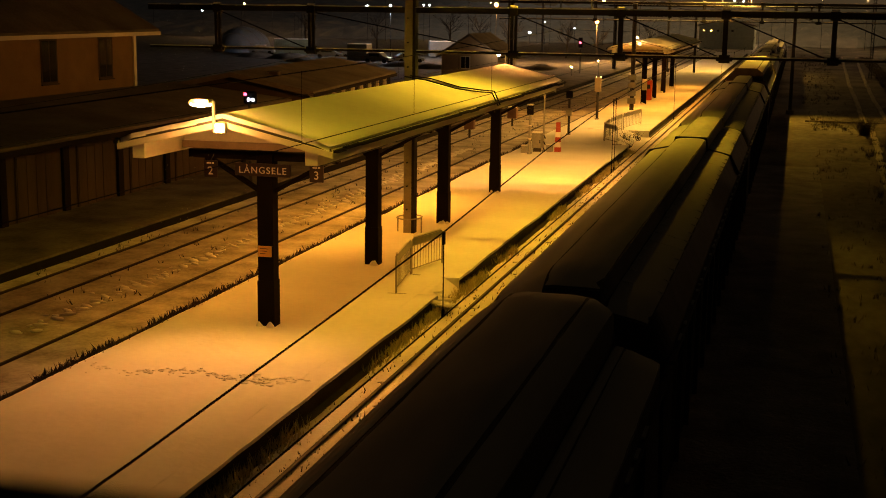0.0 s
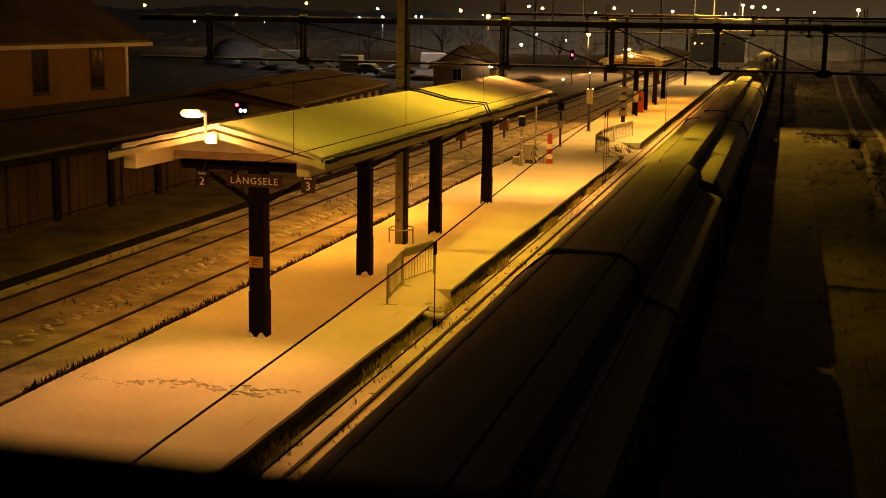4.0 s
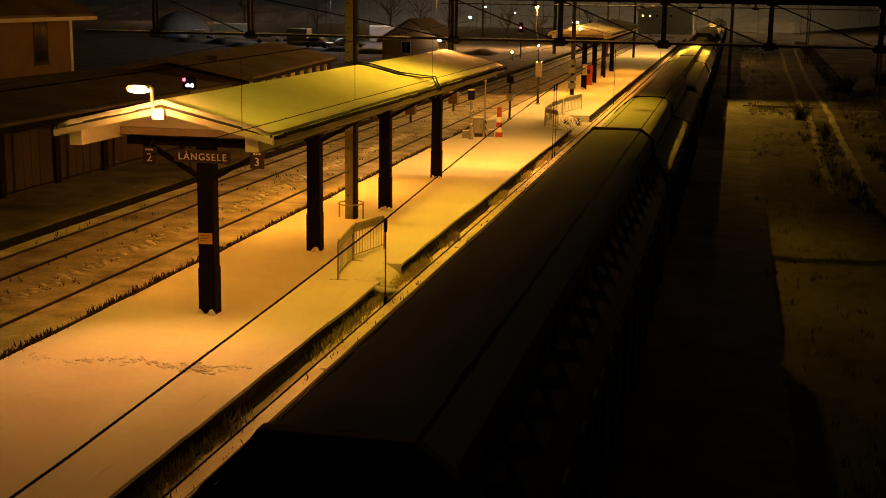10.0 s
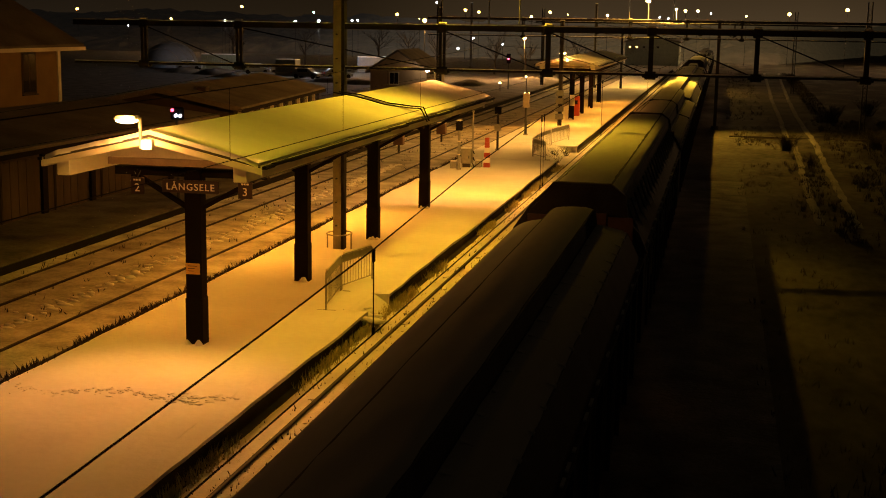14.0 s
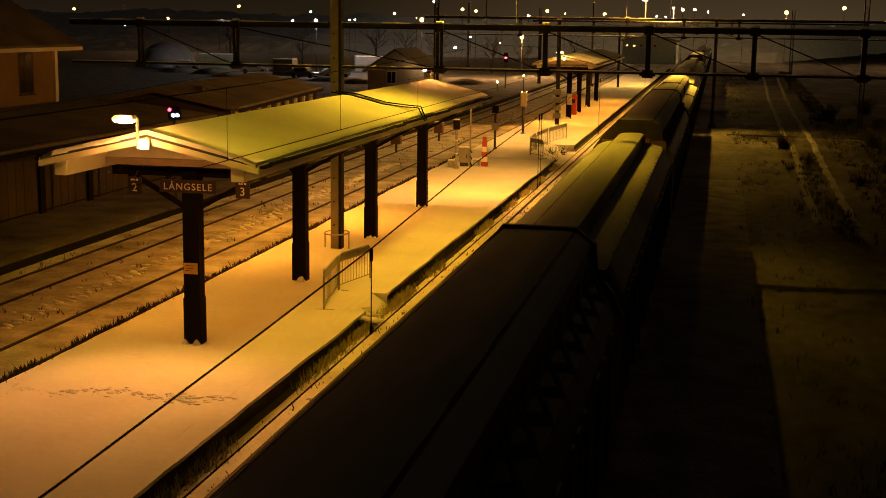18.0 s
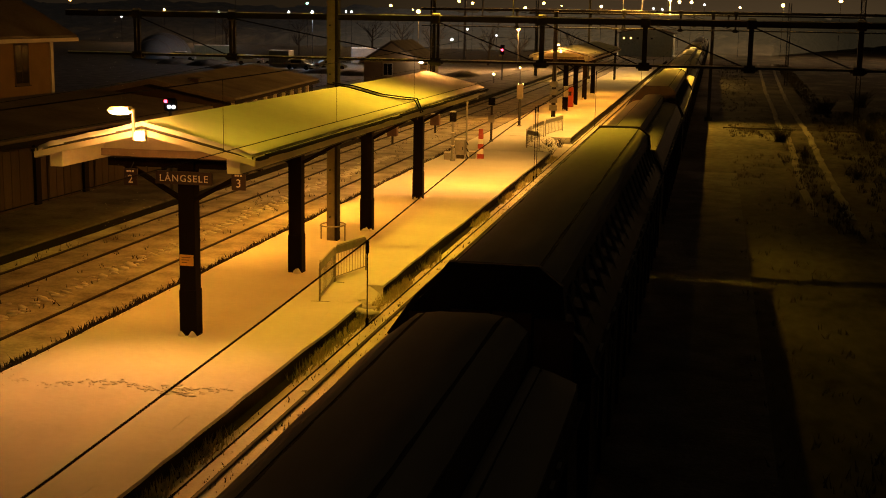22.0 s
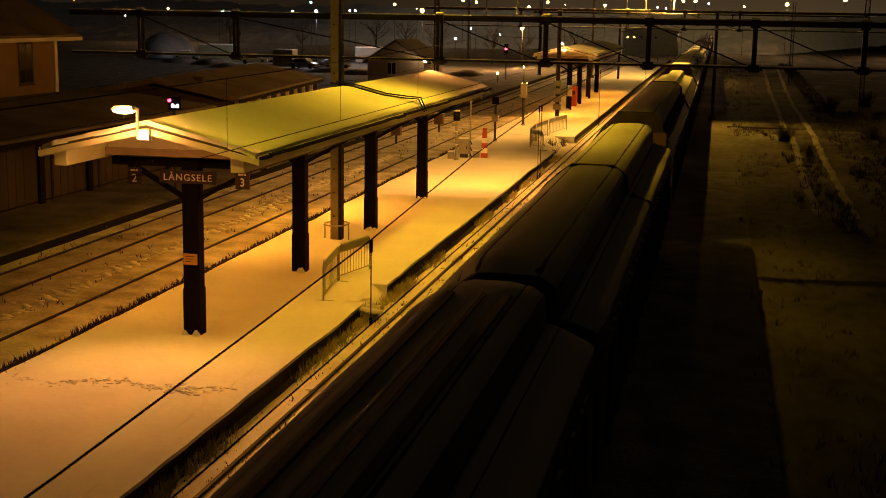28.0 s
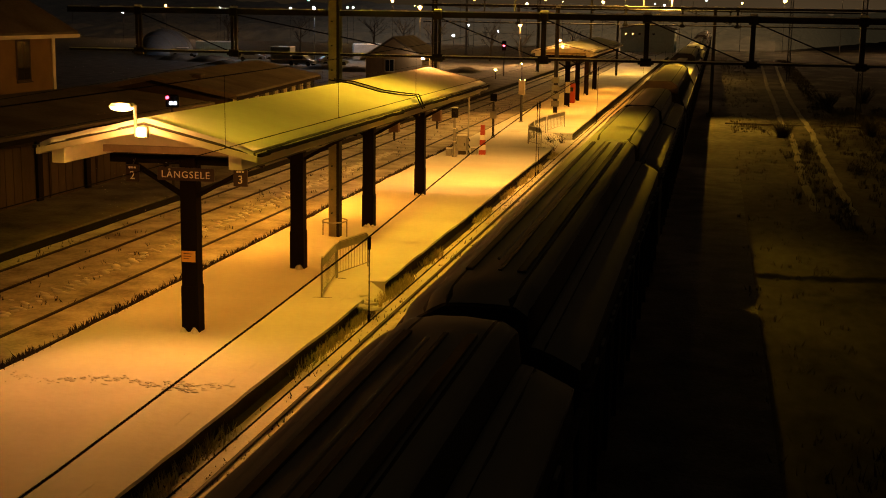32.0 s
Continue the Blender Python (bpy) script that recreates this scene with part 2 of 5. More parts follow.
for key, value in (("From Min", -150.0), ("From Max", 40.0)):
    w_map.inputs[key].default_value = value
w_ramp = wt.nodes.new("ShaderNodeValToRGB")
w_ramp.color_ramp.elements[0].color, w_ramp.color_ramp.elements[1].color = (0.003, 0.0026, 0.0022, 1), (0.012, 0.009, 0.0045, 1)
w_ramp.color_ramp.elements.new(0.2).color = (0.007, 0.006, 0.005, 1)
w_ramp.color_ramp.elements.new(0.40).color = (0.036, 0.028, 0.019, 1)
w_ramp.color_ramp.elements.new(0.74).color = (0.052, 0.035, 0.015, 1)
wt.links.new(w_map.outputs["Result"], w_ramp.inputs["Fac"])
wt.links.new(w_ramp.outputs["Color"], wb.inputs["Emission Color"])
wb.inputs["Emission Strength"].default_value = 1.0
FIELDGRASS = mat("dull_field_grass", (0.16, 0.145, 0.075), 0.95, second=(0.06, 0.055, 0.03), scale=3, fine=30, bump=0, gloss=0.1)
TWIG = mat("dark_twigs", (0.035, 0.027, 0.018), 0.9, bump=0)
LAMPGLOW = glow("sodium_glow", (1.0, 0.62, 0.22), 40)
SPANGLOW = glow("dim_sodium_glow", (1.0, 0.5, 0.03), 4)
LAMPGLOW_SOFT = glow("sodium_glow_soft", (1.0, 0.6, 0.2), 12)
WHITEGLOW = glow("cold_white_glow", (0.75, 0.85, 1.0), 18)
ORANGEGLOW = glow("orange_glow", (1.0, 0.42, 0.08), 16)
GREENGLOW = glow("green_white_glow", (0.35, 0.9, 0.65), 8)
TAILGLOW = glow("tail_light_glow", (1.0, 0.03, 0.05), 45)
REDGLOW = glow("red_glow", (1.0, 0.03, 0.06), 14)

# ---- mesh helpers ----


def box(bm, x0, x1, y0, y1, z0, z1):
    v = [bm.verts.new((x, y, z)) for x in (x0, x1) for y in (y0, y1) for z in (z0, z1)]
    for f in ((0, 1, 3, 2), (4, 6, 7, 5), (0, 4, 5, 1), (2, 3, 7, 6), (0, 2, 6, 4), (1, 5, 7, 3)):
        bm.faces.new([v[i] for i in f])


def tube(bm, p, q, r, n=8, r2=None):
    p, q = Vector(p), Vector(q)
    d = (q - p).normalized()
    a = d.orthogonal().normalized()
    b = d.cross(a)
    rings = []
    for c, rr in ((p, r), (q, r2 if r2 is not None else r)):
        rings.append([bm.verts.new(c + (a * math.cos(2 * math.pi * i / n) + b * math.sin(2 * math.pi * i / n)) * rr) for i in range(n)])
    for i in range(n):
        bm.faces.new((rings[0][i], rings[0][(i + 1) % n], rings[1][(i + 1) % n], rings[1][i]))
    bm.faces.new(rings[0][::-1])
    bm.faces.new(rings[1])


def polytube(bm, pts, r, n=6):
    """A bent tube through the points."""
    pts = [Vector(p) for p in pts]
    rings = []
    for i, c in enumerate(pts):
        d = (pts[min(i + 1, len(pts) - 1)] - pts[max(i - 1, 0)]).normalized()
        a = d.cross(Vector((0.31, 0.17, 0.93))).normalized()
        b = d.cross(a)
        rings.append([bm.verts.new(c + (a * math.cos(2 * math.pi * k / n) + b * math.sin(2 * math.pi * k / n)) * r) for k in range(n)])
    for u, v in zip(rings[:-1], rings[1:]):
        for k in range(n):
            bm.faces.new((u[k], u[(k + 1) % n], v[(k + 1) % n], v[k]))
    bm.faces.new(rings[0][::-1])
    bm.faces.new(rings[-1])


def prism(bm, outline, y0, y1):
    """A closed outline of (x, z) points drawn out along y."""
    a = [bm.verts.new((x, y0, z)) for x, z in outline]
    b = [bm.verts.new((x, y1, z)) for x, z in outline]
    n = len(outline)
    for i in range(n):
        bm.faces.new((a[i], a[(i + 1) % n], b[(i + 1) % n], b[i]))
    bm.faces.new(a[::-1])
    bm.faces.new(b)


def ball(bm, at, r, seg=10, squash=1.0):
    m = Matrix.Translation(at) @ Matrix.Diagonal((1, 1, squash, 1))
    bmesh.ops.create_uvsphere(bm, u_segments=seg, v_segments=max(4, seg // 2), radius=r, matrix=m)


def mesh_of(name, bm, material, smooth=False, bevel=0.0):
    if bevel:
        bmesh.ops.bevel(bm, geom=bm.edges[:], offset=bevel, segments=1, affect="EDGES")
    bmesh.ops.recalc_face_normals(bm, faces=bm.faces[:])
    me = bpy.data.meshes.new(name)
    bm.to_mesh(me)
    bm.free()
    me.materials.append(material)
    if smooth:
        for p in me.polygons:
            p.use_smooth = True
    return me


def part(name, bm, material, parent=None, label="", smooth=False, bevel=0.0):
    ob = new(name, mesh_of(name, bm, material, smooth, bevel))
    if parent is not None:
        ob.parent = parent
    if label:
        tagged(ob, label)
    return ob


def empty(name, at, label, category, group="", kind=""):
    ob = new(name)
    ob.location = at
    return tagged(ob, label, category, group, kind)


def boxes(*dims):
    bm = bmesh.new()
    for d in dims:
        box(bm, *d)
    return bm


def tubes(*runs, n=8):
    bm = bmesh.new()
    for p, q, r in runs:
        tube(bm, p, q, r, n)
    return bm


def lettering(text, size, material, parent, at, rx=90, rz=0, depth=0.006, spacing=1.0):
    cu = bpy.data.curves.new("letters", "FONT")
    cu.body, cu.size, cu.extrude, cu.align_x, cu.align_y = text, size, depth, "CENTER", "CENTER"
    cu.space_character = spacing
    ob = new("letters", cu)
    ob.data.materials.append(material)
    ob.parent = parent
    ob.matrix_basis = pose(*at, rx, 0, rz)
    return ob


# ---- ground ----
TRACK_TRAIN = -2.8
ZP = 0.38


def ground_height(x, y):
    h = -0.045 + 0.02 * noise.noise((x * 0.35, y * 0.12, 0)) + 0.018 * noise.noise((x * 1.7, y * 1.1, 4))
    if y > 110:
        return -0.10 + 0.04 * noise.noise((x * 0.08, y * 0.03, 0))
    if x > 1.0:
        h += 0.25 * min(1, (x - 1) / 6) * noise.noise((x * 0.2, y * 0.05, 9)) + 0.06 * noise.noise((x * 0.9, y * 0.6, 2))
    if y > 40 and x < -30:
        h += 0.2 * noise.noise((x * 0.05, y * 0.05, 3))
    return h


def make_ground():
    xs = [-1500, -700, -300, -150, -90, -60, -45] + [-40 + 0.5 * i for i in range(62)] + [-9.2 + 0.16 * i for i in range(28)] + [-4.5 + 0.5 * i for i in range(60)] + [27, 32, 45, 70, 120, 250, 700, 1500]
    ys = [-300, -100, -40] + [-10 + 0.75 * i for i in range(160)] + [112 + 3 * i for i in range(50)] + [275, 320, 400, 600, 1000, 2000, 3500]
    verts = [(x, y, ground_height(x, y)) for y in ys for x in xs]
    w = len(xs)
    faces = [(j * w + i, j * w + i + 1, (j + 1) * w + i + 1, (j + 1) * w + i) for j in range(len(ys) - 1) for i in range(w - 1)]
    me = bpy.data.meshes.new("ground")
    me.from_pydata(verts, [], faces)
    me.materials.append(SNOW_GROUND)
    me.materials.append(SNOW_FIELD)
    me.materials.append(TRACKBED)
    me.materials.append(DIM_SNOW)
    me.materials.append(SHADED_SNOW)
    for p in me.polygons:
        p.use_smooth = True
        c = p.center
        if c.x < -14.5:
            p.material_index = 3 if c.x < -27 and c.y > 60 else 2
        # the darkened strip ends at x 1.7, the edge of the train's shadow
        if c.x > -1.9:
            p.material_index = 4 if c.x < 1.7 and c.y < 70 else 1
    tagged(new("ground", me), "snow-covered ground of a railway yard with ballast and dry grass showing", "ground", kind="structure")


make_ground()


def rail(x, y0, y1):
    bm = bmesh.new()
    prism(bm, [(-0.075, -0.16), (0.075, -0.16), (0.012, -0.13), (0.012, -0.045), (0.036, -0.035), (0.036, 0.02), (-0.036, 0.02), (-0.036, -0.035), (-0.012, -0.045), (-0.012, -0.13)], y0, y1)
    ob = part("rail", bm, STEEL_RAIL)
    ob.location.x = x
    tagged(ob, "rusty steel rail half buried in snow", "rail", "rails of the station tracks", "structure")


for centre, y0 in ((TRACK_TRAIN, -60), (-7.38, -60), (-16.05, -20), (-20.28, -20)):
    for s in (-0.7525, 0.7525):
        rail(centre + s, y0, 420 if centre > -10 else 270)


def platform_slab(name, x0, x1, y0, y1, label):
    """A slab with an uneven snow top and a dark stone edge on its right side."""
    root = empty(name, (0, 0, 0), label, "platform", kind="structure")
    nx, ny = max(3, int((x1 - x0) / 0.38)), max(4, int((y1 - y0) / 0.8))
    verts, faces = [], []
    for j in range(ny + 1):
        for i in range(nx + 1):
            u = i / nx
            x = x0 + (x1 - x0) * u
            y = y0 + (y1 - y0) * j / ny
            soft = 0.05 * noise.noise((x * 0.7, y * 0.25, 1)) + 0.02 * noise.noise((x * 2.3, y * 1.9, 6))
            edge = 0.06 * (max(0, -14.1 - x) / 0.5) ** 2
            wob = 0.022 * noise.noise((y * 0.9, 3.3, 1)) if i == nx and x > -9.3 else 0
            verts.append((x + wob, y, ZP + 0.02 + soft - edge))
    w = nx + 1
    for j in range(ny):
        for i in range(nx):
            a = j * w + i
            faces.append((a, a + 1, a + w + 1, a + w))
    base = len(verts)
    for j in range(ny + 1):
        x, y, z = verts[j * w + nx]
        verts += [(x, y, z), (x - 0.03, y, z - 0.10)]
    for j in range(ny):
        k = base + 2 * j
        faces.append((k, k + 1, k + 3, k + 2))
    for row in (0, ny):
        b2 = len(verts)
        for i in range(w):
            x, y, z = verts[row * w + i]
            verts.append((x, y, -0.3))
        for i in range(nx):
            faces.append((row * w + i, row * w + i + 1, b2 + i + 1, b2 + i))
    me = bpy.data.meshes.new("snow_cover")
    me.from_pydata(verts, [], faces)
    me.materials.append(SNOW)
    for p in me.polygons:
        p.use_smooth = True
    top = new("snow_cover", me)
    top.parent = root
    return root


PLATFORMS = ((-14.6, -9.45, -40, 73.3), (-9.45, -8.9, -40, 32.5), (-9.45, -8.9, 34.8, 73.3), (-14.6, -8.82, 82.8, 250))
for i, (x0, x1, y0, y1) in enumerate(PLATFORMS):
    root = platform_slab("platform_%d" % (i + 1), x0, x1, y0, y1, "low snow-covered island platform with a dark stone edge")
    part("edge_wall", boxes((x0 + 0.1, x1 - 0.06, y0 + 0.02, y1 - 0.02, -0.3, ZP - 0.1)), STONE, root, "dark stone platform edge wall")
    if x1 > -9.3:
        # dark ground strip that paints the shade at the wall's foot
        verts, faces = [], []
        n = int((y1 - y0) / 0.4)
        for k in range(n + 1):
            y = y0 + (y1 - y0) * k / n
            w = 0.20 + 0.10 * noise.noise((y * 0.8, 4, 2)) + 0.06 * noise.noise((y * 3.1, 4, 2))
            verts += [(x1 - 0.07, y, -0.02), (x1 + w * 0.6, y, -0.03), (x1 + w, y, -0.2)]
            if k:
                faces += [(3 * k - 3, 3 * k - 2, 3 * k + 1, 3 * k), (3 * k - 2, 3 * k - 1, 3 * k + 2, 3 * k + 1)]
        me = bpy.data.meshes.new("foot_shade")
        me.from_pydata(verts, [], faces)
        me.materials.append(STONE)
        foot = new("foot_shade", me)
        foot.parent = root
        tagged(foot, "dark strip for the shade along the platform foot")
# the notches with a ramp down to the crossing
bm = bmesh.new()
prism(bm, [(-9.6, -0.3), (-9.6, ZP + 0.03), (-9.3, ZP - 0.02), (-9.0, 0.16), (-8.72, -0.06), (-8.72, -0.3)], 32.504, 34.796)
tagged(part("platform_ramp", bm, SNOW), "snow-covered ramp where the platform edge is cut down", "ramp", kind="structure")
bm = bmesh.new()
prism(bm, [(-14.6, -0.3), (-14.6, ZP + 0.02), (-10.2, ZP + 0.02), (-9.3, 0.02), (-9.3, -0.3)], 73.304, 82.796)
tagged(part("platform_ramp", bm, SNOW), "snow-covered ramp where the platform edge is cut down", "ramp", kind="structure")
bm = bmesh.new()
prism(bm, [(-30.0, -0.3), (-30.0, 0.3), (-22.35, 0.3), (-22.0, 0.26), (-21.95, -0.3)], -20, 300)
side = tagged(part("side_platform", bm, DIM_SNOW), "dim snow-covered side platform in front of the station buildings", "platform", kind="structure")

part("edge_stone", boxes((-21.946, -21.86, -20, 300, -0.3, 0.2)), BLACK, side, "dark stone edge of the side platform")

# ---- canopy ----


def canopy(y0, y1, col_ys):
    root = empty("platform_canopy", (XR, y0, ZP), "open platform canopy, snowy gable roof on dark posts", "canopy", "platform canopies")
    L = y1 - y0
    e, rz, ez = 2.52, RIDGE - ZP, 5.02 - ZP
    # roof deck and snow, two slopes
    for s in (-1, 1):
        bm = bmesh.new()
        prism(bm, [(0, rz - 0.16), (s * e, ez - 0.14), (s * e, ez - 0.04), (0, rz - 0.06)], 0, L)
        part("roof_deck", bm, DARKSTEEL, root)
        bm = bmesh.new()
        prism(bm, [(0, rz - 0.185), (s * e * 0.99, ez - 0.165), (s * e * 0.99, ez - 0.145), (0, rz - 0.165)], 0.02, L - 0.02)
        part("soffit", bm, WHITEWOOD, root)
        nu, nv = 8, int(L / 0.6)
        verts, faces = [], []
        for j in range(nv + 1):
            for i in range(nu + 1):
                u, y = i / nu, L * j / nv
                wob = 0.04 * noise.noise((y * 1.4, s * 3, 7)) if i == nu else 0.0
                ends = 0.03 * noise.noise((u * 4, s, 5 + j)) if j in (0, nv) else 0
                z = rz - 0.06 + (ez - rz + 0.02) * u + 0.10 + 0.015 * noise.noise((u * 5, y * 0.5, s))
                z -= 0.05 * max(0, (u - 0.9) / 0.1)
                verts.append((s * (e - 0.05 + wob) * u, y + ends, z))
        w = nu + 1
        faces = [(j * w + i, j * w + i + 1, (j + 1) * w + i + 1, (j + 1) * w + i) for j in range(nv) for i in range(nu)]
        ring = [i for i in range(w)] + [j * w + nu for j in range(1, nv + 1)] + [nv * w + i for i in range(nu - 1, -1, -1)]
        low = len(verts)
        for a in ring:
            x, y, z = verts[a]
            verts.append((x, y, z - 0.11))
        for k in range(len(ring) - 1):
            faces.append((ring[k], ring[k + 1], low + k + 1, low + k))
        me = bpy.data.meshes.new("roof_snow")
        me.from_pydata(verts, [], faces)
        me.materials.append(SNOW)
        for p in me.polygons:
            p.use_smooth = True
        ob = new("roof_snow", me)
        ob.parent = root
        # barge boards at both ends and the eave board
        for y in (-0.05, L + 0.01):
            bm = bmesh.new()
            prism(bm, [(0, rz - 0.25), (s * (e + 0.02), ez - 0.23), (s * (e + 0.02), ez - 0.10), (0, rz - 0.12)], y, y + 0.04)
            part("barge_board", bm, WHITEWOOD, root)
        part("eave_board", boxes((s * e - 0.02, s * e + 0.03, 0, L, ez - 0.24, ez - 0.04)), WHITEWOOD, root)
        bm = bmesh.new()
        y = 0.0
        while y < L - 0.1:
            step = min(random.uniform(0.5, 1.6), L - y)
            lift = random.uniform(-0.018, 0.018)
            box(bm, min(s * (e + 0.034), s * (e + 0.13)), max(s * (e + 0.034), s * (e + 0.13)), y, y + step - 0.004, ez - 0.115 + lift, ez - 0.05 + lift)
            y += step
        tagged(part("gutter", bm, BLACK, root, "sagging black roof gutter"), kind="stuff")
        part("box_girder", boxes((s * 2.05 - 0.15, s * 2.05 + 0.15, 0.02, L - 0.02, ez - 0.42, ez - 0.06)), WHITEWOOD, root, "white boarded longitudinal girder", bevel=0.01)
    for y in (1.95, L - 1.99):
        bm = bmesh.new()
        prism(bm, [(-1.89, ez - 0.35), (1.89, ez - 0.35), (1.89, ez + 0.02), (0, rz - 0.17), (-1.89, ez + 0.02)], y, y + 0.04)
        part("gable_panel", bm, WHITEWOOD, root)
    for k, yc in enumerate(col_ys):
        y = yc - y0
        col = part("column", boxes((-0.12, 0.28, y - 0.17, y + 0.17, -0.05, ez - 0.3)), DARKWOOD, root, bevel=0.015)
        part("column_base", boxes((-0.135, 0.295, y - 0.185, y + 0.185, -0.05, 1.15)), DARKWOOD, col, bevel=0.01)
        part("cross_beam", boxes((-1.89, 1.89, y - 0.08, y + 0.08, ez - 0.62, ez - 0.425)), DARKWOOD, root)
        for s in (-1, 1):
            part("brace", tubes(((0.08 + s * 0.19, y, ez - 1.35), (0.1 + s * 1.6, y, ez - 0.55), 0.07), n=4), DARKWOOD, root)
    for i in range(9):
        y = 1.5 + (L - 3) * i / 8
        part("joist", boxes((-1.7, 1.7, y - 0.05, y + 0.05, ez - 0.3, ez - 0.14)), TIMBER, root)
    return root


canopy(25.75, 54.1, (28.0, 36.0, 44.0, 52.2))
canopy(103.0, 134.0, (106.4, 114.2, 122.4, 130.8))


# ---- overhead line ----
def gantry(y, x0, x1, z, masts, hangers, name="catenary_gantry"):
    root = empty(name, (0, y, 0), "dark steel overhead line portal with snow on the beam", "gantry", "overhead line portals")
    part("upper_beam", boxes((x0, x1, -0.09, 0.09, z - 0.18, z)), PORTALSTEEL, root)
    bm = bmesh.new()
    n = int((x1 - x0) / 0.4)
    for i in range(n):
        a, b = x0 + (x1 - x0) * i / n, x0 + (x1 - x0) * (i + 1) / n
        h = 0.035 + 0.03 * noise.noise((a * 2, y, 0))
        if h < 0.02:
            continue
        box(bm, a + 0.005, b - 0.005, -0.085, 0.085, z + 0.002, z + h)
    tagged(part("beam_snow", bm, SNOW, root), kind="stuff")
    part("lower_chord", tubes(((x0, 0, z - 1.45), (x1, 0, z - 1.45), 0.035)), PORTALSTEEL, root)
    for xm in masts:
        if xm < -5 and y < 50:
            m = part("mast", boxes((xm - 0.18, xm + 0.10, -0.15, 0.15, -0.2, 10.2)), MASTSTEEL, root, "solid grey steel mast rising through the canopy", bevel=0.01)
            # right flange in near-black steel, which paints that side's shade
            part("shaded_flange", boxes((xm + 0.104, xm + 0.20, -0.17, 0.17, -0.2, 10.2)), PORTALSTEEL, m)
            for k in range(9):
                part("step_iron", boxes((xm - 0.06, xm - 0.02, -0.27, -0.152, 1.2 + 0.8 * k, 1.24 + 0.8 * k)), PORTALSTEEL, m)
            continue
        bm = bmesh.new()
        for sx in (-0.16, 0.16):
            box(bm, xm + sx - 0.04, xm + sx + 0.04, -0.14, 0.14, -0.2, z + 1.6)
        zz = 0.2
        while zz < z + 1.2:
            tube(bm, (xm - 0.16, 0.1, zz), (xm + 0.16, 0.1, zz + 0.4), 0.022, 4)
            tube(bm, (xm + 0.16, -0.1, zz), (xm - 0.16, -0.1, zz + 0.4), 0.022, 4)
            zz += 0.4
        part("mast", bm, PORTALSTEEL, root)
    part("chord_snow", boxes((x0, x1, -0.03, 0.03, z - 1.414, z - 1.385)), SNOW, root)
    for xh in hangers:
        if xh > -6:
            bm = boxes((xh - 0.075, xh + 0.075, -0.07, 0.07, z - 1.5, z - 0.02))
        else:
            bm = boxes((xh - 0.11, xh - 0.015, -0.05, 0.05, z - 1.5, z - 0.02), (xh + 0.025, xh + 0.11, -0.05, 0.05, z - 1.5, z - 0.02))
        h = part("hanger", bm, PORTALSTEEL, root)
        bm = bmesh.new()
        tube(bm, (xh - 0.17, 0, z - 1.47), (xh + 0.17, 0, z - 1.47), 0.13, 10)
        tube(bm, (xh - 0.25, 0, z - 1.47), (xh + 0.25, 0, z - 1.47), 0.07, 8)
        part("insulator", bm, PORTALSTEEL, h)
        part("collar", boxes((xh - 0.15, xh + 0.15, -0.11, 0.11, z - 0.24, z + 0.03)), PORTALSTEEL, h, bevel=0.02)
        part("collar_snow", boxes((xh - 0.12, xh + 0.12, -0.09, 0.09, z + 0.034, z + 0.10)), SNOW, h, bevel=0.02)
    for a, b in zip(hangers[:-1], hangers[1:]):
        part("stay", tubes(((a + 0.1, 0, z - 0.2), (b - 0.15, 0, z - 1.42), 0.022), n=5), WIRE, root)
    return root


GZ = 7.97
gantry(41.6, -22.0, 14.2, GZ, (-12.42, 13.6), (-19.4, -15.95, -8.93, -5.45, -2.18, 1.08, 4.35))
gantry(106.0, -24.0, 14.0, 8.6, (-23.0, 11.1), (-16, -7.3, -2.8, 1.5))
gantry(170.0, -24.0, 18.0, 8.6, (-23.0, 9.0), (-16, -7.3, -2.8, 1.5))


main_wire = empty("overhead_wire", (TRACK_TRAIN, 0, 0), "black overhead contact wire with messenger wire and droppers", "wire", "overhead wires")
bm = bmesh.new()
polytube(bm, [(0, y, z) for y, z in ((-30, 6.9), (-10, 6.1), (0, 5.88), (5, 5.94), (7.8, 6.02), (10.4, 6.11), (15.1, 6.345), (20.9, 6.54), (31.6, 6.70), (41.6, 6.85), (52, 6.4), (62, 6.1), (74, 5.95), (86, 6.1), (97, 6.5), (106, 6.9), (138, 5.9), (170, 6.9), (234, 6.9))], 0.0075, 6)
part("messenger_wire", bm, WIRE, main_wire)
bm = bmesh.new()
polytube(bm, [(0, -30, 5.38), (0, 41.6, 5.36), (0.15, 106, 5.38), (-0.15, 170, 5.38), (0, 300, 5.38)], 0.0075, 6)
part("contact_wire", bm, WIRE, main_wire)
for y, z in ((10.4, 6.08), (20.85, 6.54), (21.15, 6.54), (31.8, 6.7), (52, 6.4), (62, 6.1), (74, 5.95), (86, 6.1), (97, 6.5)):
    part("dropper", tubes(((0, y, 5.38), (0, y, z), 0.006), n=4), WIRE, main_wire)
    part("clamp", boxes((-0.009, 0.009, y - 0.02, y + 0.02, 5.365, 5.43)), WIRE, main_wire)
    part("clamp", boxes((-0.010, 0.010, y - 0.02, y + 0.02, z - 0.08, z + 0.025)), WIRE, main_wire)

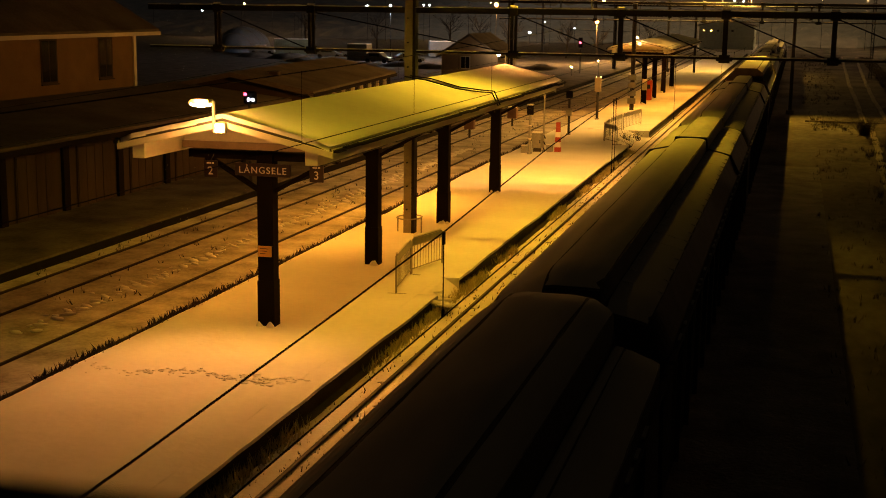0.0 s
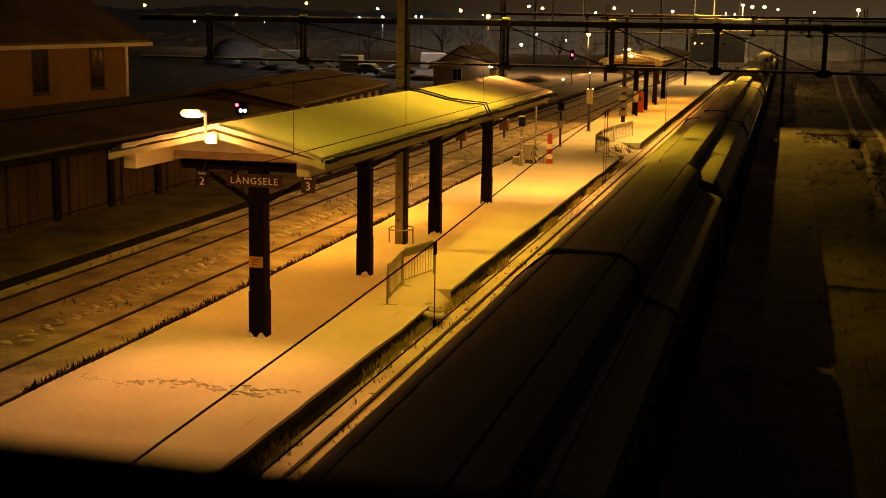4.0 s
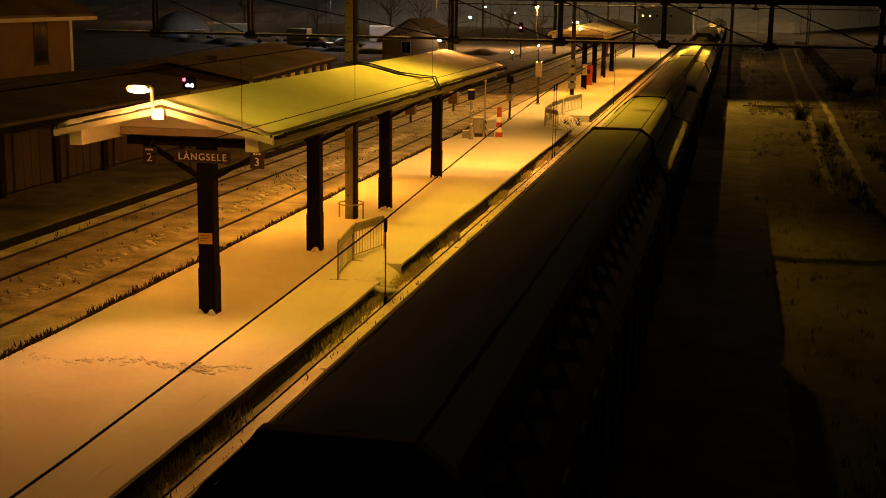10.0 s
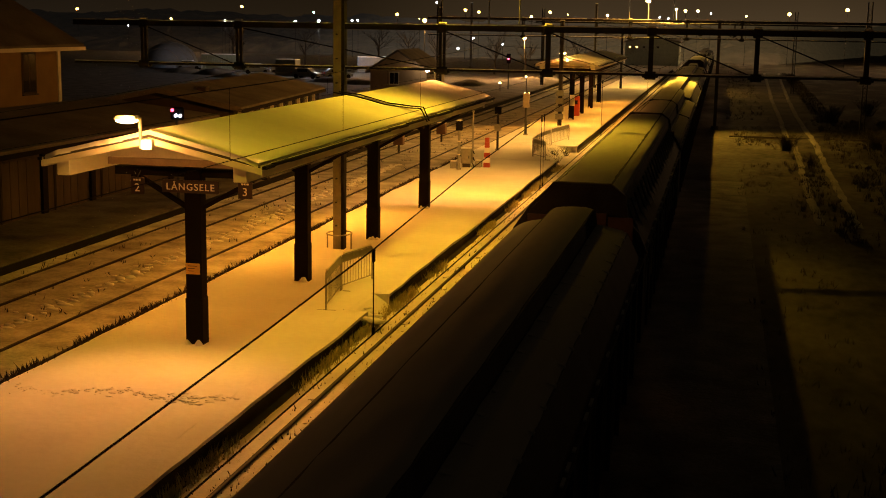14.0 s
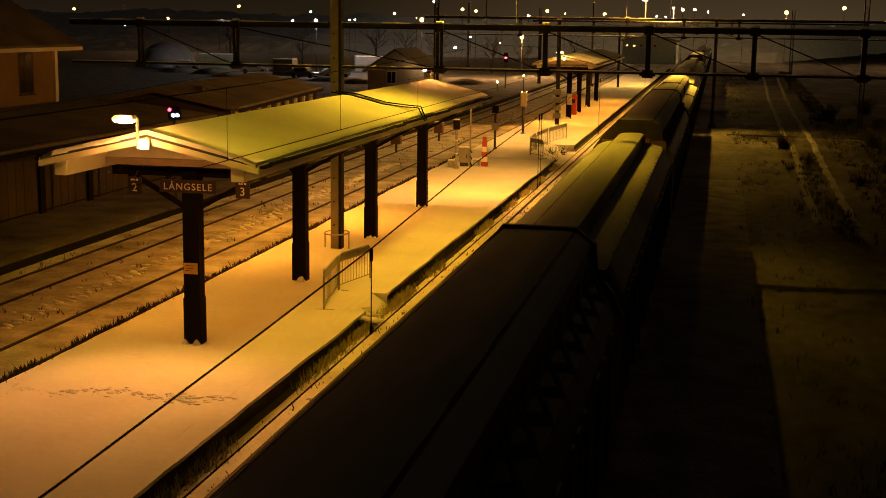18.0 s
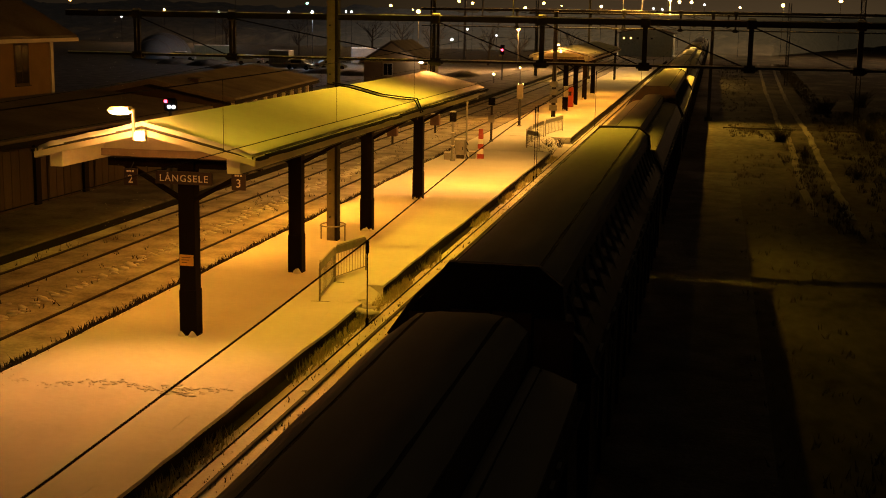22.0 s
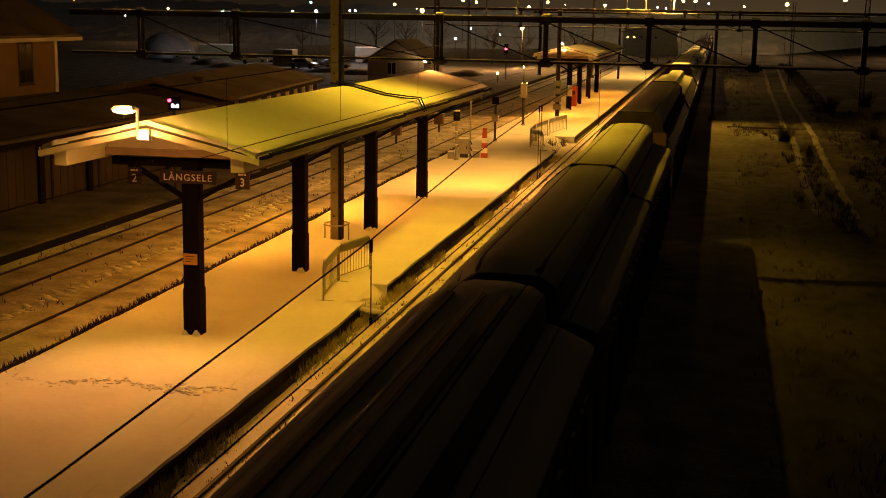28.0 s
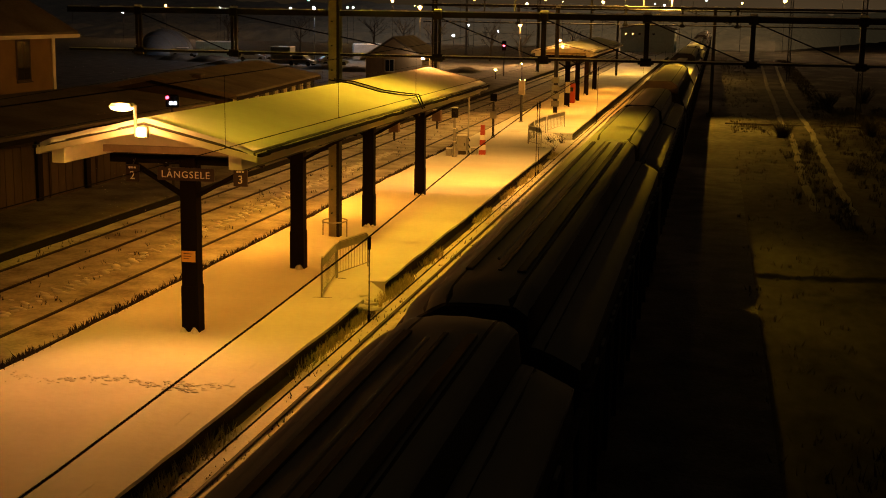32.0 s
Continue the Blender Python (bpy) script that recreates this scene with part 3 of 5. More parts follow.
# ---- train ----
PROFILES = {
    "hood": [(-1.38, 1.25), (-1.38, 3.58), (-1.16, 3.92), (-0.48, 4.06), (-0.43, 4.32), (0.43, 4.32), (0.46, 4.0), (1.12, 3.85), (1.36, 3.35), (1.36, 1.25)],
    "chamfer": [(-1.38, 1.25), (-1.38, 3.6), (-1.12, 3.92), (-0.82, 4.2), (-0.55, 4.4), (0.45, 4.4), (0.74, 4.2), (0.77, 3.74), (0.9, 3.72), (1.38, 3.54), (1.38, 1.25)],
    "striped": [(-1.38, 1.25), (-1.38, 3.64), (-1.14, 3.98), (-0.8, 4.24), (-0.5, 4.4), (0.42, 4.4), (0.64, 4.26), (0.68, 3.84), (0.86, 3.8), (1.36, 3.56), (1.36, 1.25)],
    "box": [(-1.40, 1.25), (-1.40, 3.6), (-1.02, 4.15), (-0.66, 4.5), (-0.60, 4.62), (0.62, 4.62), (0.90, 4.40), (0.95, 3.9), (1.2, 3.62), (1.40, 3.2), (1.40, 1.25)],
}


def bogie(parent, y):
    bm = bmesh.new()
    for dy in (-0.9, 0.9):
        for s in (-0.7525, 0.7525):
            tube(bm, (s - 0.06, y + dy, 0.46), (s + 0.06, y + dy, 0.46), 0.46, 16)
        tube(bm, (-0.9, y + dy, 0.46), (0.9, y + dy, 0.46), 0.08, 6)
    box(bm, -1.05, -0.93, y - 1.4, y + 1.4, 0.35, 0.75)
    box(bm, 0.93, 1.05, y - 1.4, y + 1.4, 0.35, 0.75)
    return part("bogie", bm, BLACK, parent)


def offset_profile(prof, d):
    """The open outline pushed outwards by d."""
    out = []
    for i, p in enumerate(prof):
        a, c = Vector(prof[max(0, i - 1)]), Vector(prof[min(len(prof) - 1, i + 1)])
        t = (c - a).normalized()
        out.append((p[0] - t.y * d, p[1] + t.x * d))
    return out


def hoop(prof, y0, y1, d0, d1):
    bm = bmesh.new()
    prism(bm, offset_profile(prof, d1) + offset_profile(prof, d0)[::-1], y0, y1)
    return bm


def wagon(kind, u0, u1, label, seams):
    """One wagon from u0 (rear) to u1 (front), in the train's space."""
    root = empty("freight_wagon", (TRACK_TRAIN, 0, 0), label, "wagon", "wagons of the passing freight train")
    L = u1 - u0
    prof = PROFILES[kind]
    def drawn_in(x, y, z):
        """Hooded wagons are drawn in and rounded over at both ends."""
        near = min(y, L - y)
        if kind == "box" or near > 0.9 or z < 2.2:
            return (x, y, z)
        d = (1 - near / 0.9) ** 2
        k = (z - 2.2) / 2.2
        return (x * (1 - 0.07 * d * k), y, z - 0.14 * d * k)

    bm = bmesh.new()
    cuts = [0, 0.12, 0.25, 0.45, 0.65, 0.9, L - 0.9, L - 0.65, L - 0.45, L - 0.25, L - 0.12, L]
    rings = [[bm.verts.new(drawn_in(x, y, z)) for x, z in prof] for y in cuts]
    for a, b in zip(rings[:-1], rings[1:]):
        for i in range(len(prof)):
            bm.faces.new((a[i], a[(i + 1) % len(prof)], b[(i + 1) % len(prof)], b[i]))
    bm.faces.new(rings[0][::-1])
    bm.faces.new(rings[-1])
    part("body", bm, WAGON, root)
    for y, s in ((0, -1), (L, 1)):
        top = 4.05 if kind == "box" else 3.3
        for k in range(4):
            x = -1.14 + 0.58 * k
            part("end_panel", boxes((x, x + 0.54, min(y + s * 0.004, y + s * 0.05), max(y + s * 0.004, y + s * 0.05), 1.35, top - 0.07 * (k in (0, 3)) * (kind == "box"))), WAGON_RED, root, "dull red end wall panel" if k == 0 else "")
        for z in (2.0, 2.75):
            part("end_beam", boxes((-1.25, 1.25, min(y + s * 0.052, y + s * 0.12), max(y + s * 0.052, y + s * 0.12), z, z + 0.1)), WAGON, root)
        part("end_ladder_rail", tubes(((0.95, y + s * 0.2, 1.2), (0.95, y + s * 0.2, 3.2), 0.02), ((1.25, y + s * 0.2, 1.2), (1.25, y + s * 0.2, 3.2), 0.02), n=5), BLACK, root)
        part("coupling_hose", tubes(((0.3, y, 1.0), (0.35, y + s * 0.35, 0.7), 0.03), n=5), BLACK, root)
    part("underframe", boxes((-1.25, 1.25, 0.05, L - 0.05, 0.85, 1.245)), BLACK, root)
    for y in (2.6, L - 2.6):
        bogie(root, y)
    for y, d in ((0, -0.45), (L, 0.45)):
        for s in (-0.85, 0.85):
            bm = bmesh.new()
            tube(bm, (s, y, 1.05), (s, y + d, 1.05), 0.09, 8)
            tube(bm, (s, y + d * 0.9, 1.05), (s, y + d, 1.05), 0.22, 10)
            part("buffer", bm, BLACK, root)
    # snow on the faces that look up, uneven and thinning towards the edges
    for p, q in zip(prof[:-1], prof[1:]):
        dx, dz = q[0] - p[0], q[1] - p[1]
        if dx <= 0 or abs(dz) > dx * 1.25 or (kind == "box" and p[0] > 0.7):
            continue
        ln = math.hypot(dx, dz)
        nx, nz = -dz / ln, dx / ln
        m, n = 5, int(L / 0.5)
        verts, faces = [], []
        for j in range(n + 1):
            for i in range(m + 1):
                u, y = i / m, 0.06 + (L - 0.12) * j / n
                th = (0.045 + 0.02 * noise.noise((u * 3 + u0, y * 0.5, p[0]))) * (1 - abs(2 * u - 1) ** 6 * 0.8)
                if j in (0, n):
                    th *= 0.3
                w = 0.025 * noise.noise((y * 1.7, u0, q[0])) if i in (0, m) else 0
                uu = min(0.995, max(0.005, u + (w if i == m else -w) - (0.03 if i == m else -0.03) * (i in (0, m))))
                c = drawn_in(p[0] + dx * uu, y, p[1] + dz * uu)
                verts.append((c[0] + nx * th, c[1], c[2] + nz * th))
        faces = [(j * (m + 1) + i, j * (m + 1) + i + 1, (j + 1) * (m + 1) + i + 1, (j + 1) * (m + 1) + i) for j in range(n) for i in range(m)]
        me = bpy.data.meshes.new("roof_snow")
        me.from_pydata(verts, [], faces)
        me.materials.append(SNOW_TRAIN)
        for f in me.polygons:
            f.use_smooth = True
        ob = new("roof_snow", me)
        ob.parent = root
    up = prof[1:-1]
    for y in (0.0, L - 0.14) if kind == "box" else ():
        part("end_hoop", hoop(up, y, y + 0.14, 0.003, 0.075), WAGON, root)
    for s in seams:
        y = s - u0
        part("roof_seam", hoop(up, y - 0.1, y + 0.1, 0.003, 0.07), BLACK, root)
    # ribs on the shoulders and posts down the sides
    k = 0
    y = 1.6
    while y < L - 1.5:
        for s in (-1, 1):
            if kind == "hood":
                bm = bmesh.new()
                prism(bm, [(s * 0.50, 3.98), (s * 0.52, 4.035), (s * 1.10, 3.89), (s * 1.13, 3.82)], y - 0.06, y + 0.06)
                part("shoulder_rib", bm, SNOW_TRAIN, root)
            if k % 2 == 0:
                part("side_post", boxes((min(s * 1.37, s * 1.45), max(s * 1.37, s * 1.45), y - 0.04, y + 0.04, 1.3, 3.2)), WAGON, root)
        y += 0.9
        k += 1
    if kind == "box":
        y = 0.6
        while y < L - 0.6:
            part("lashing", tubes(((0.97, y, 4.2), (1.43, y + 0.35, 2.9), 0.04), n=5), GALV, root)
            part("strap_plate", boxes((1.402, 1.43, y + 0.28, y + 0.42, 2.2, 2.95)), GALV, root)
            y += 1.1
    # long seams pressed into the hoods, and broken pale dashes along the gutter
    if kind == "striped":
        for x, w in ((-0.44, 0.05), (0.0, 0.03), (0.3, 0.06)):
            part("roof_rib", boxes((x - w, x + w, 1.5, L - 1.5, 4.43, 4.465)), WAGON, root)
        part("roof_rail", tubes(((-0.1, 2.0, 4.52), (-0.1, L - 2.0, 4.52), 0.025), n=6), GALV, root, "bare steel rail on the roof")
    y = 1.2
    while y < L - 1.5:
        run_on = random.uniform(0.15, 0.45)
        part("gutter_dashes", boxes((1.38, 1.42, y, y + run_on, 3.262, 3.285)), SNOW_TRAIN, root)
        y += run_on + random.uniform(0.15, 1.6)
    for s in (-1, 1):
        part("gutter", boxes((min(s * 1.36, s * 1.44), max(s * 1.36, s * 1.44), 0.1, L - 0.1, 3.2, 3.26)), WAGON, root)
    return root, L


# u of rear and front of each wagon
TRAIN = (
    ("hood", -186.0, -162.4, "covered freight wagon with a snowy stepped roof"),
    ("striped", -161.5, -136.2, "covered freight wagon with long ribs on its snowy roof"),
    ("striped", -135.5, -113.7, "covered freight wagon with long ribs on its snowy roof"),
    ("chamfer", -113.1, -86.0, "covered freight wagon with a snowy chamfered roof"),
    ("box", -84.8, -61.2, "tall box wagon with a flat snowy roof"),
    ("hood", -60.5, -36.7, "covered freight wagon with a snowy stepped roof"),
    ("box", -36.0, -11.9, "tall box wagon with a flat snowy roof"),
    ("chamfer", -11.2, 16.4, "covered freight wagon with a snowy chamfered roof"),
    ("hood", 17.2, 46.5, "covered freight wagon with a snowy stepped roof"),
    ("hood", 47.3, 77.0, "covered freight wagon with a snowy stepped roof"),
    ("box", 78.0, 102.0, "tall box wagon with a flat snowy roof"),
    ("hood", 103.0, 131.0, "covered freight wagon with a snowy stepped roof"),
    ("chamfer", 132.0, 160.0, "covered freight wagon with a snowy chamfered roof"),
    ("hood", 161.0, 189.0, "covered freight wagon with a snowy stepped roof"),
)
WAGONS = []
for kind, u0, u1, label in TRAIN:
    marks = (u0 + 13.1,) if kind == "chamfer" else (u0 + 20.6,) if kind == "hood" and u1 > 20 else ()
    root, L = wagon(kind, u0, u1, label, marks)
    WAGONS.append((root, u0))


# ---- fittings of the canopy ----
def put(ob, m):
    ob.matrix_basis = m
    return ob


# station name board and track numbers, hung below the front gable
sign = empty("station_sign", (-11.86, 27.70, 4.20), "dark station name board with white capital letters", "sign")
part("board", boxes((-0.70, 0.70, 0.0, 0.05, -0.15, 0.15)), SIGNBLACK, sign, bevel=0.008)
lettering("LÅNGSELE", 0.225, WHITEPAINT, sign, (0, -0.008, -0.015), spacing=1.2)
for sx in (-0.4, 0.4):
    part("bracket", boxes((sx * 0.3 - 0.02, sx * 0.3 + 0.02, 0.05, 0.14, 0.02, 0.06)), DARKSTEEL, sign)
for x, digit in ((-13.19, "2"), (-10.53, "3")):
    num = empty("track_number_sign", (x, 27.72, 4.17), "small dark sign with the white track number " + digit, "sign", "track number signs")
    part("board", boxes((-0.17, 0.17, 0.0, 0.04, -0.20, 0.20)), SIGNBLACK, num, bevel=0.006)
    lettering(digit, 0.27, WHITEPAINT, num, (0, -0.007, -0.05))
    for i, w in enumerate((0.05, 0.04, 0.05)):
        part("lettering_bar", boxes((-0.09 + 0.065 * i, -0.09 + 0.065 * i + w, -0.008, -0.002, 0.12, 0.16)), WHITEPAINT, num)
    part("hanger", tubes(((0, 0.03, 0.2), (0, 0.22, 0.34), 0.012), n=6), DARKSTEEL, num)
board = empty("notice", (-11.87, 27.79, 2.25), "small yellow notice on a dark canopy post", "notice")
part("sheet", boxes((-0.17, 0.17, 0.0, 0.015, -0.13, 0.13)), NOTICE, board)
for i in range(3):
    part("text_bar", boxes((-0.12, 0.10 - 0.04 * i, -0.004, -0.001, 0.06 - 0.06 * i, 0.075 - 0.06 * i)), SIGNBLACK, board)


def gable_lamp(x, y, z, size=1.0):
    root = empty("gable_lamp", (x, y, z), "glowing sodium lamp on a short pole at the canopy gable", "lamp", "gable lamps")
    part("pole", tubes(((0.18, 0, -0.55), (0.18, 0, 0.12), 0.035)), GALV, root)
    part("arm", tubes(((0.2, 0, 0.10), (-0.25, 0.0, 0.14), 0.03)), GALV, root)
    bm = bmesh.new()
    prism(bm, [(-0.38, 0.08), (-0.30, 0.16), (0.10, 0.16), (0.14, 0.08)], -0.12, 0.12)
    part("hood", bm, GALV, root)
    bm = bmesh.new()
    bmesh.ops.create_uvsphere(bm, u_segments=14, v_segments=8, radius=1.0, matrix=Matrix.Translation((-0.13, 0, 0.05)) @ Matrix.Diagonal((0.26 * size, 0.12 * size, 0.065, 1)))
    ob = part("lens", bm, LAMPGLOW, root, "glowing lens", smooth=True)
    ob.visible_shadow = False
    return root


def box_lamp(x, y, z):
    root = empty("wall_lamp", (x, y, z), "square glowing wall lamp on the canopy gable", "lamp", "gable lamps")
    part("housing", boxes((-0.10, 0.10, 0.06, 0.16, -0.11, 0.11)), GALV, root)
    ob = part("diffuser", boxes((-0.085, 0.085, -0.06, 0.058, -0.10, 0.10)), LAMPGLOW_SOFT, root, "glowing diffuser", bevel=0.02)
    ob.visible_shadow = False
    return root


gable_lamp(-12.30, 25.69, 5.80)
box_lamp(-11.93, 25.55, 5.36)
gable_lamp(-9.95, 54.16, 5.06, 0.6)
gable_lamp(-12.13, 54.17, 5.98, 0.35)
gable_lamp(-12.2, 102.94, 5.80)
box_lamp(-11.93, 102.80, 5.36)
# housings added to carry the eave fill
for x, y, _ in EAVE_FILL_LAMPS:
    root = empty("eave_fill_lamp", (x, y, 4.54), "added long fill lamp under the canopy girder", "lamp", "eave lamps")
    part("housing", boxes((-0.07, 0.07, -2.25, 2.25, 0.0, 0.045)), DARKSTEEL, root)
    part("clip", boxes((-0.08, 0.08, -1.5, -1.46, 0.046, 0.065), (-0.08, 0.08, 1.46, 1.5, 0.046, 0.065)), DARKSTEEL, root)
# two cables that run from the mast down the roof to the eave
for dy, dz in ((-1.1, 0.10), (-0.5, 0.13)):
    root = empty("roof_cable", (0, 0, 0), "black cable laid down the snowy canopy roof", "cable", "roof cables")
    pts = [(-12.3, 41.6 + dy, 5.75), (-11.6, 41.6 + dy + 0.05, 5.62 + dz * 0.4), (-10.6, 41.65 + dy * 0.9, 5.35 + dz * 0.5), (-9.9, 41.7 + dy * 0.7, 5.20 + dz), (-9.5, 41.7 + dy * 0.55, 5.17 + dz), (-9.3, 41.7 + dy * 0.5, 4.85)]
    bm = bmesh.new()
    polytube(bm, pts, 0.024, 6)
    part("cable", bm, BLACK, root)
# overhead wire of the platform track, crossing in front of the roof
wire2 = empty("overhead_wire", (-7.3, 0, 0), "thin black overhead wire above the platform track", "wire", "overhead wires")
part("contact_wire", tubes(((0, -30, 5.88), (0, 234, 5.88), 0.0075), n=5), WIRE, wire2)
bm = bmesh.new()
pts = []
for (a, c) in ((-30, 41.6), (41.6, 106), (106, 170)):
    pts += [(0, a + (c - a) * i / 14, 7.35 - 0.42 * 4 * (i / 14) * (1 - i / 14)) for i in range(14)]
polytube(bm, pts, 0.008, 5)
part("messenger_wire", bm, WIRE, wire2)
for y in (18.6, 24.7, 31.5):
    part("dropper", tubes(((0, y, 5.88), (0, y, 7.0), 0.004), n=4), WIRE, wire2)
# overhead wire of the track on the far side of the platform
wire3 = empty("overhead_wire", (-16.05, 0, 0), "thin black overhead wire above the track behind the platform", "wire", "overhead wires")
part("contact_wire", tubes(((0, -30, 4.95), (0, 170, 5.1), 0.0085), n=5), WIRE, wire3)
bm = bmesh.new()
pts = []
for a, c in ((-20, 41.6), (41.6, 106), (106, 170)):
    pts += [(0, a + (c - a) * i / 14, 6.3 - 0.62 * 4 * (i / 14) * (1 - i / 14)) for i in range(14)]
polytube(bm, pts, 0.009, 5)
part("messenger_wire", bm, WIRE, wire3)
for y in (52, 62, 74, 86, 97):
    part("dropper", tubes(((0, y, 5.0), (0, y, 5.7), 0.005), n=4), WIRE, wire3)
# snow drifts at the foot of the canopy posts
drifts = bmesh.new()
for y in (28.0, 36.0, 44.0, 52.2, 106.4, 114.2, 122.4, 130.8):
    for k in range(6):
        x, side = XR + random.uniform(-0.15, 0.32), random.choice((-1, -1, 1))
        r = random.uniform(0.10, 0.2)
        tube(drifts, (x, y + side * 0.2, ZP - 0.05), (x + random.uniform(-0.04, 0.04), y + side * 0.19, ZP + r * random.uniform(0.6, 1.1)), r, 9, r * 0.15)
tagged(part("snow_drifts", drifts, SNOW, smooth=True), "small snow drifts heaped against the posts", "snow", kind="stuff")
# mast foot guard rings
guard = empty("mast_guard", (-12.42, 41.6, ZP), "bent steel guard hoop round the mast foot", "guard rail")
for z, r in ((0.55, 0.42),):
    bm = bmesh.new()
    for i in range(14):
        a0, a1 = math.pi * 2 * i / 14, math.pi * 2 * (i + 1) / 14
        tube(bm, (r * math.cos(a0), r * 1.3 * math.sin(a0), z), (r * math.cos(a1), r * 1.3 * math.sin(a1), z), 0.025, 6)
    part("hoop", bm, GALV, guard)
for sx in (-0.5, 0.5):
    part("leg", tubes(((sx * 0.84, 0, -0.1), (sx * 0.84, 0, 0.55), 0.025)), GALV, guard)


# ---- barriers ----
def barrier(p, q, h=1.06, bars=13, panel=False):
    p, q = Vector((*p, ZP)), Vector((*q, ZP))
    d = (q - p)
    L = d.length
    root = empty("crowd_barrier", p, "galvanised steel crowd barrier standing in snow", "barrier", "crowd barriers")
    root.rotation_euler.z = math.atan2(d.y, d.x)
    bm = bmesh.new()
    pts = [(0, 0, -0.08), (0, 0, h - 0.14), (0.04, 0, h - 0.05), (0.14, 0, h), (L - 0.14, 0, h), (L - 0.04, 0, h - 0.05), (L, 0, h - 0.14), (L, 0, -0.08)]
    polytube(bm, pts, 0.024, 7)
    tube(bm, (0, 0, 0.16), (L, 0, 0.16), 0.018, 6)
    tube(bm, (0, 0, h - 0.22), (L, 0, h - 0.22), 0.018, 6)
    part("frame", bm, GALV, root)
    part("snow_strip", boxes((0.12, L - 0.12, -0.03, 0.03, h + 0.015, h + 0.055)), SNOW, root)
    part("board", boxes((0.06, L - 0.06, -0.008, 0.008, h - 0.205, h - 0.03)), GALV, root, "narrow grey board under the top rail")
    for i in range(1, bars):
        x = L * i / bars
        part("bar", tubes(((x, 0, 0.16), (x, 0, h - 0.22), 0.009), n=5), GALV, root)
    for x in (0.0, L):
        part("foot", boxes((x - 0.03, x + 0.03, -0.28, 0.28, -0.05, 0.02)), GALV, root)
    return root


barrier((-10.03, 32.35), (-10.36, 34.85))
barrier((-10.36, 34.95), (-9.94, 36.75), bars=11)
for p, q in (((-9.62, 73.6), (-10.55, 75.1)), ((-10.62, 75.3), (-10.75, 78.6)), ((-10.72, 78.9), (-10.5, 82.4)), ((-10.45, 82.8), (-9.85, 87.3))):
    barrier(p, q, bars=12)


# ---- posts and boxes on the platform ----
def post(x, y, top, label, category, head=None, r=0.07, base=ZP):
    root = empty("platform_post", (x, y, base), label, category, "posts on the platform")
    part("pole", tubes(((0, 0, -0.2), (0, 0, top - base), r), n=10), GALV if head != "mast" else DARKSTEEL, root)
    part("collar", tubes(((0, 0, -0.02), (0, 0, 0.12), r * 1.8), n=10), GALV, root)
    return root


sig = post(-13.35, 66.8, 2.75, "slim grey signal post with a small black head", "signal", r=0.07)
part("signal_head", boxes((-0.17, 0.17, -0.1, 0.12, 2.1, 2.6)), BLACK, sig, bevel=0.03)
part("signal_hood", tubes(((0, -0.1, 2.38), (0, -0.28, 2.36), 0.09), n=10), BLACK, sig)
part("snow_cap", boxes((-0.16, 0.16, -0.1, 0.1, 2.602, 2.66)), SNOW, sig)
for z in (0.8, 1.5):
    part("strap", tubes(((0, 0, z), (0, 0, z + 0.06), 0.085), n=10), WHITEPAINT, sig)
thin = post(-12.85, 68.1, 3.4, "thin grey pole with a side arm", "pole", r=0.045)
part("arm", tubes(((0, 0, 2.35), (-0.75, 0.1, 2.30), 0.025)), GALV, thin)
part("finial", tubes(((0, 0, 3.0), (0, 0, 3.1), 0.07)), GALV, thin)
for z in (0.25, 0.6, 0.95):
    part("cable_loop", tubes(((0, 0, z), (0.12, -0.15, z - 0.18), 0.03)), BLACK, thin)
cab = empty("relay_cabinet", (-13.2, 68.2, ZP), "grey steel relay cabinet with a snowy top", "cabinet")
part("body", boxes((-0.27, 0.27, -0.2, 0.2, 0.22, 0.98)), GALV, cab, bevel=0.02)
part("plinth", boxes((-0.2, 0.2, -0.15, 0.15, -0.1, 0.215)), STONE, cab)
part("lid", boxes((-0.30, 0.30, -0.24, 0.24, 0.985, 1.02)), GALV, cab, bevel=0.01)
part("snow_cap", boxes((-0.28, 0.28, -0.22, 0.22, 1.023, 1.09)), SNOW, cab, bevel=0.02)
part("door_handle", boxes((0.15, 0.19, -0.235, -0.204, 0.5, 0.66)), BLACK, cab)
for x, y in ((-13.75, 67.4), (-12.55, 68.3)):
    b2 = empty("cable_box", (x, y, ZP), "low snowy cable junction box", "box", "junction boxes")
    part("body", boxes((-0.16, 0.16, -0.14, 0.14, -0.05, 0.38)), GALV, b2, bevel=0.015)
    part("snow_cap", boxes((-0.15, 0.15, -0.13, 0.13, 0.385, 0.44)), SNOW, b2)
buf = empty("warning_marker", (-12.1, 68.3, ZP), "red and white striped marker post on a foot", "marker")
for i in range(6):
    w = 0.17 - 0.013 * i
    part("stripe", boxes((-w, w, -0.12, 0.12, 0.02 + 0.27 * i, 0.285 + 0.27 * i)), REDPAINT if i % 2 == 0 or i > 3 else WHITEPAINT, buf, bevel=0.008)
p1 = post(-13.2, 78.1, 2.6, "slim post with a small black signal box", "signal", "mast", r=0.07)
part("signal_head", boxes((-0.2, 0.2, -0.1, 0.1, 2.25, 2.7)), BLACK, p1, bevel=0.02)
part("box", boxes((-0.19, 0.19, -0.16, 0.1, 1.2, 1.65)), GALV, p1, bevel=0.02)
p2 = post(-13.2, 89.8, 2.5, "dark post with a brown cabinet and two small lamps", "post", "mast", r=0.09)
part("cabinet", boxes((-0.22, 0.22, -0.18, 0.18, 1.95, 2.95)), TIMBER, p2, bevel=0.03)
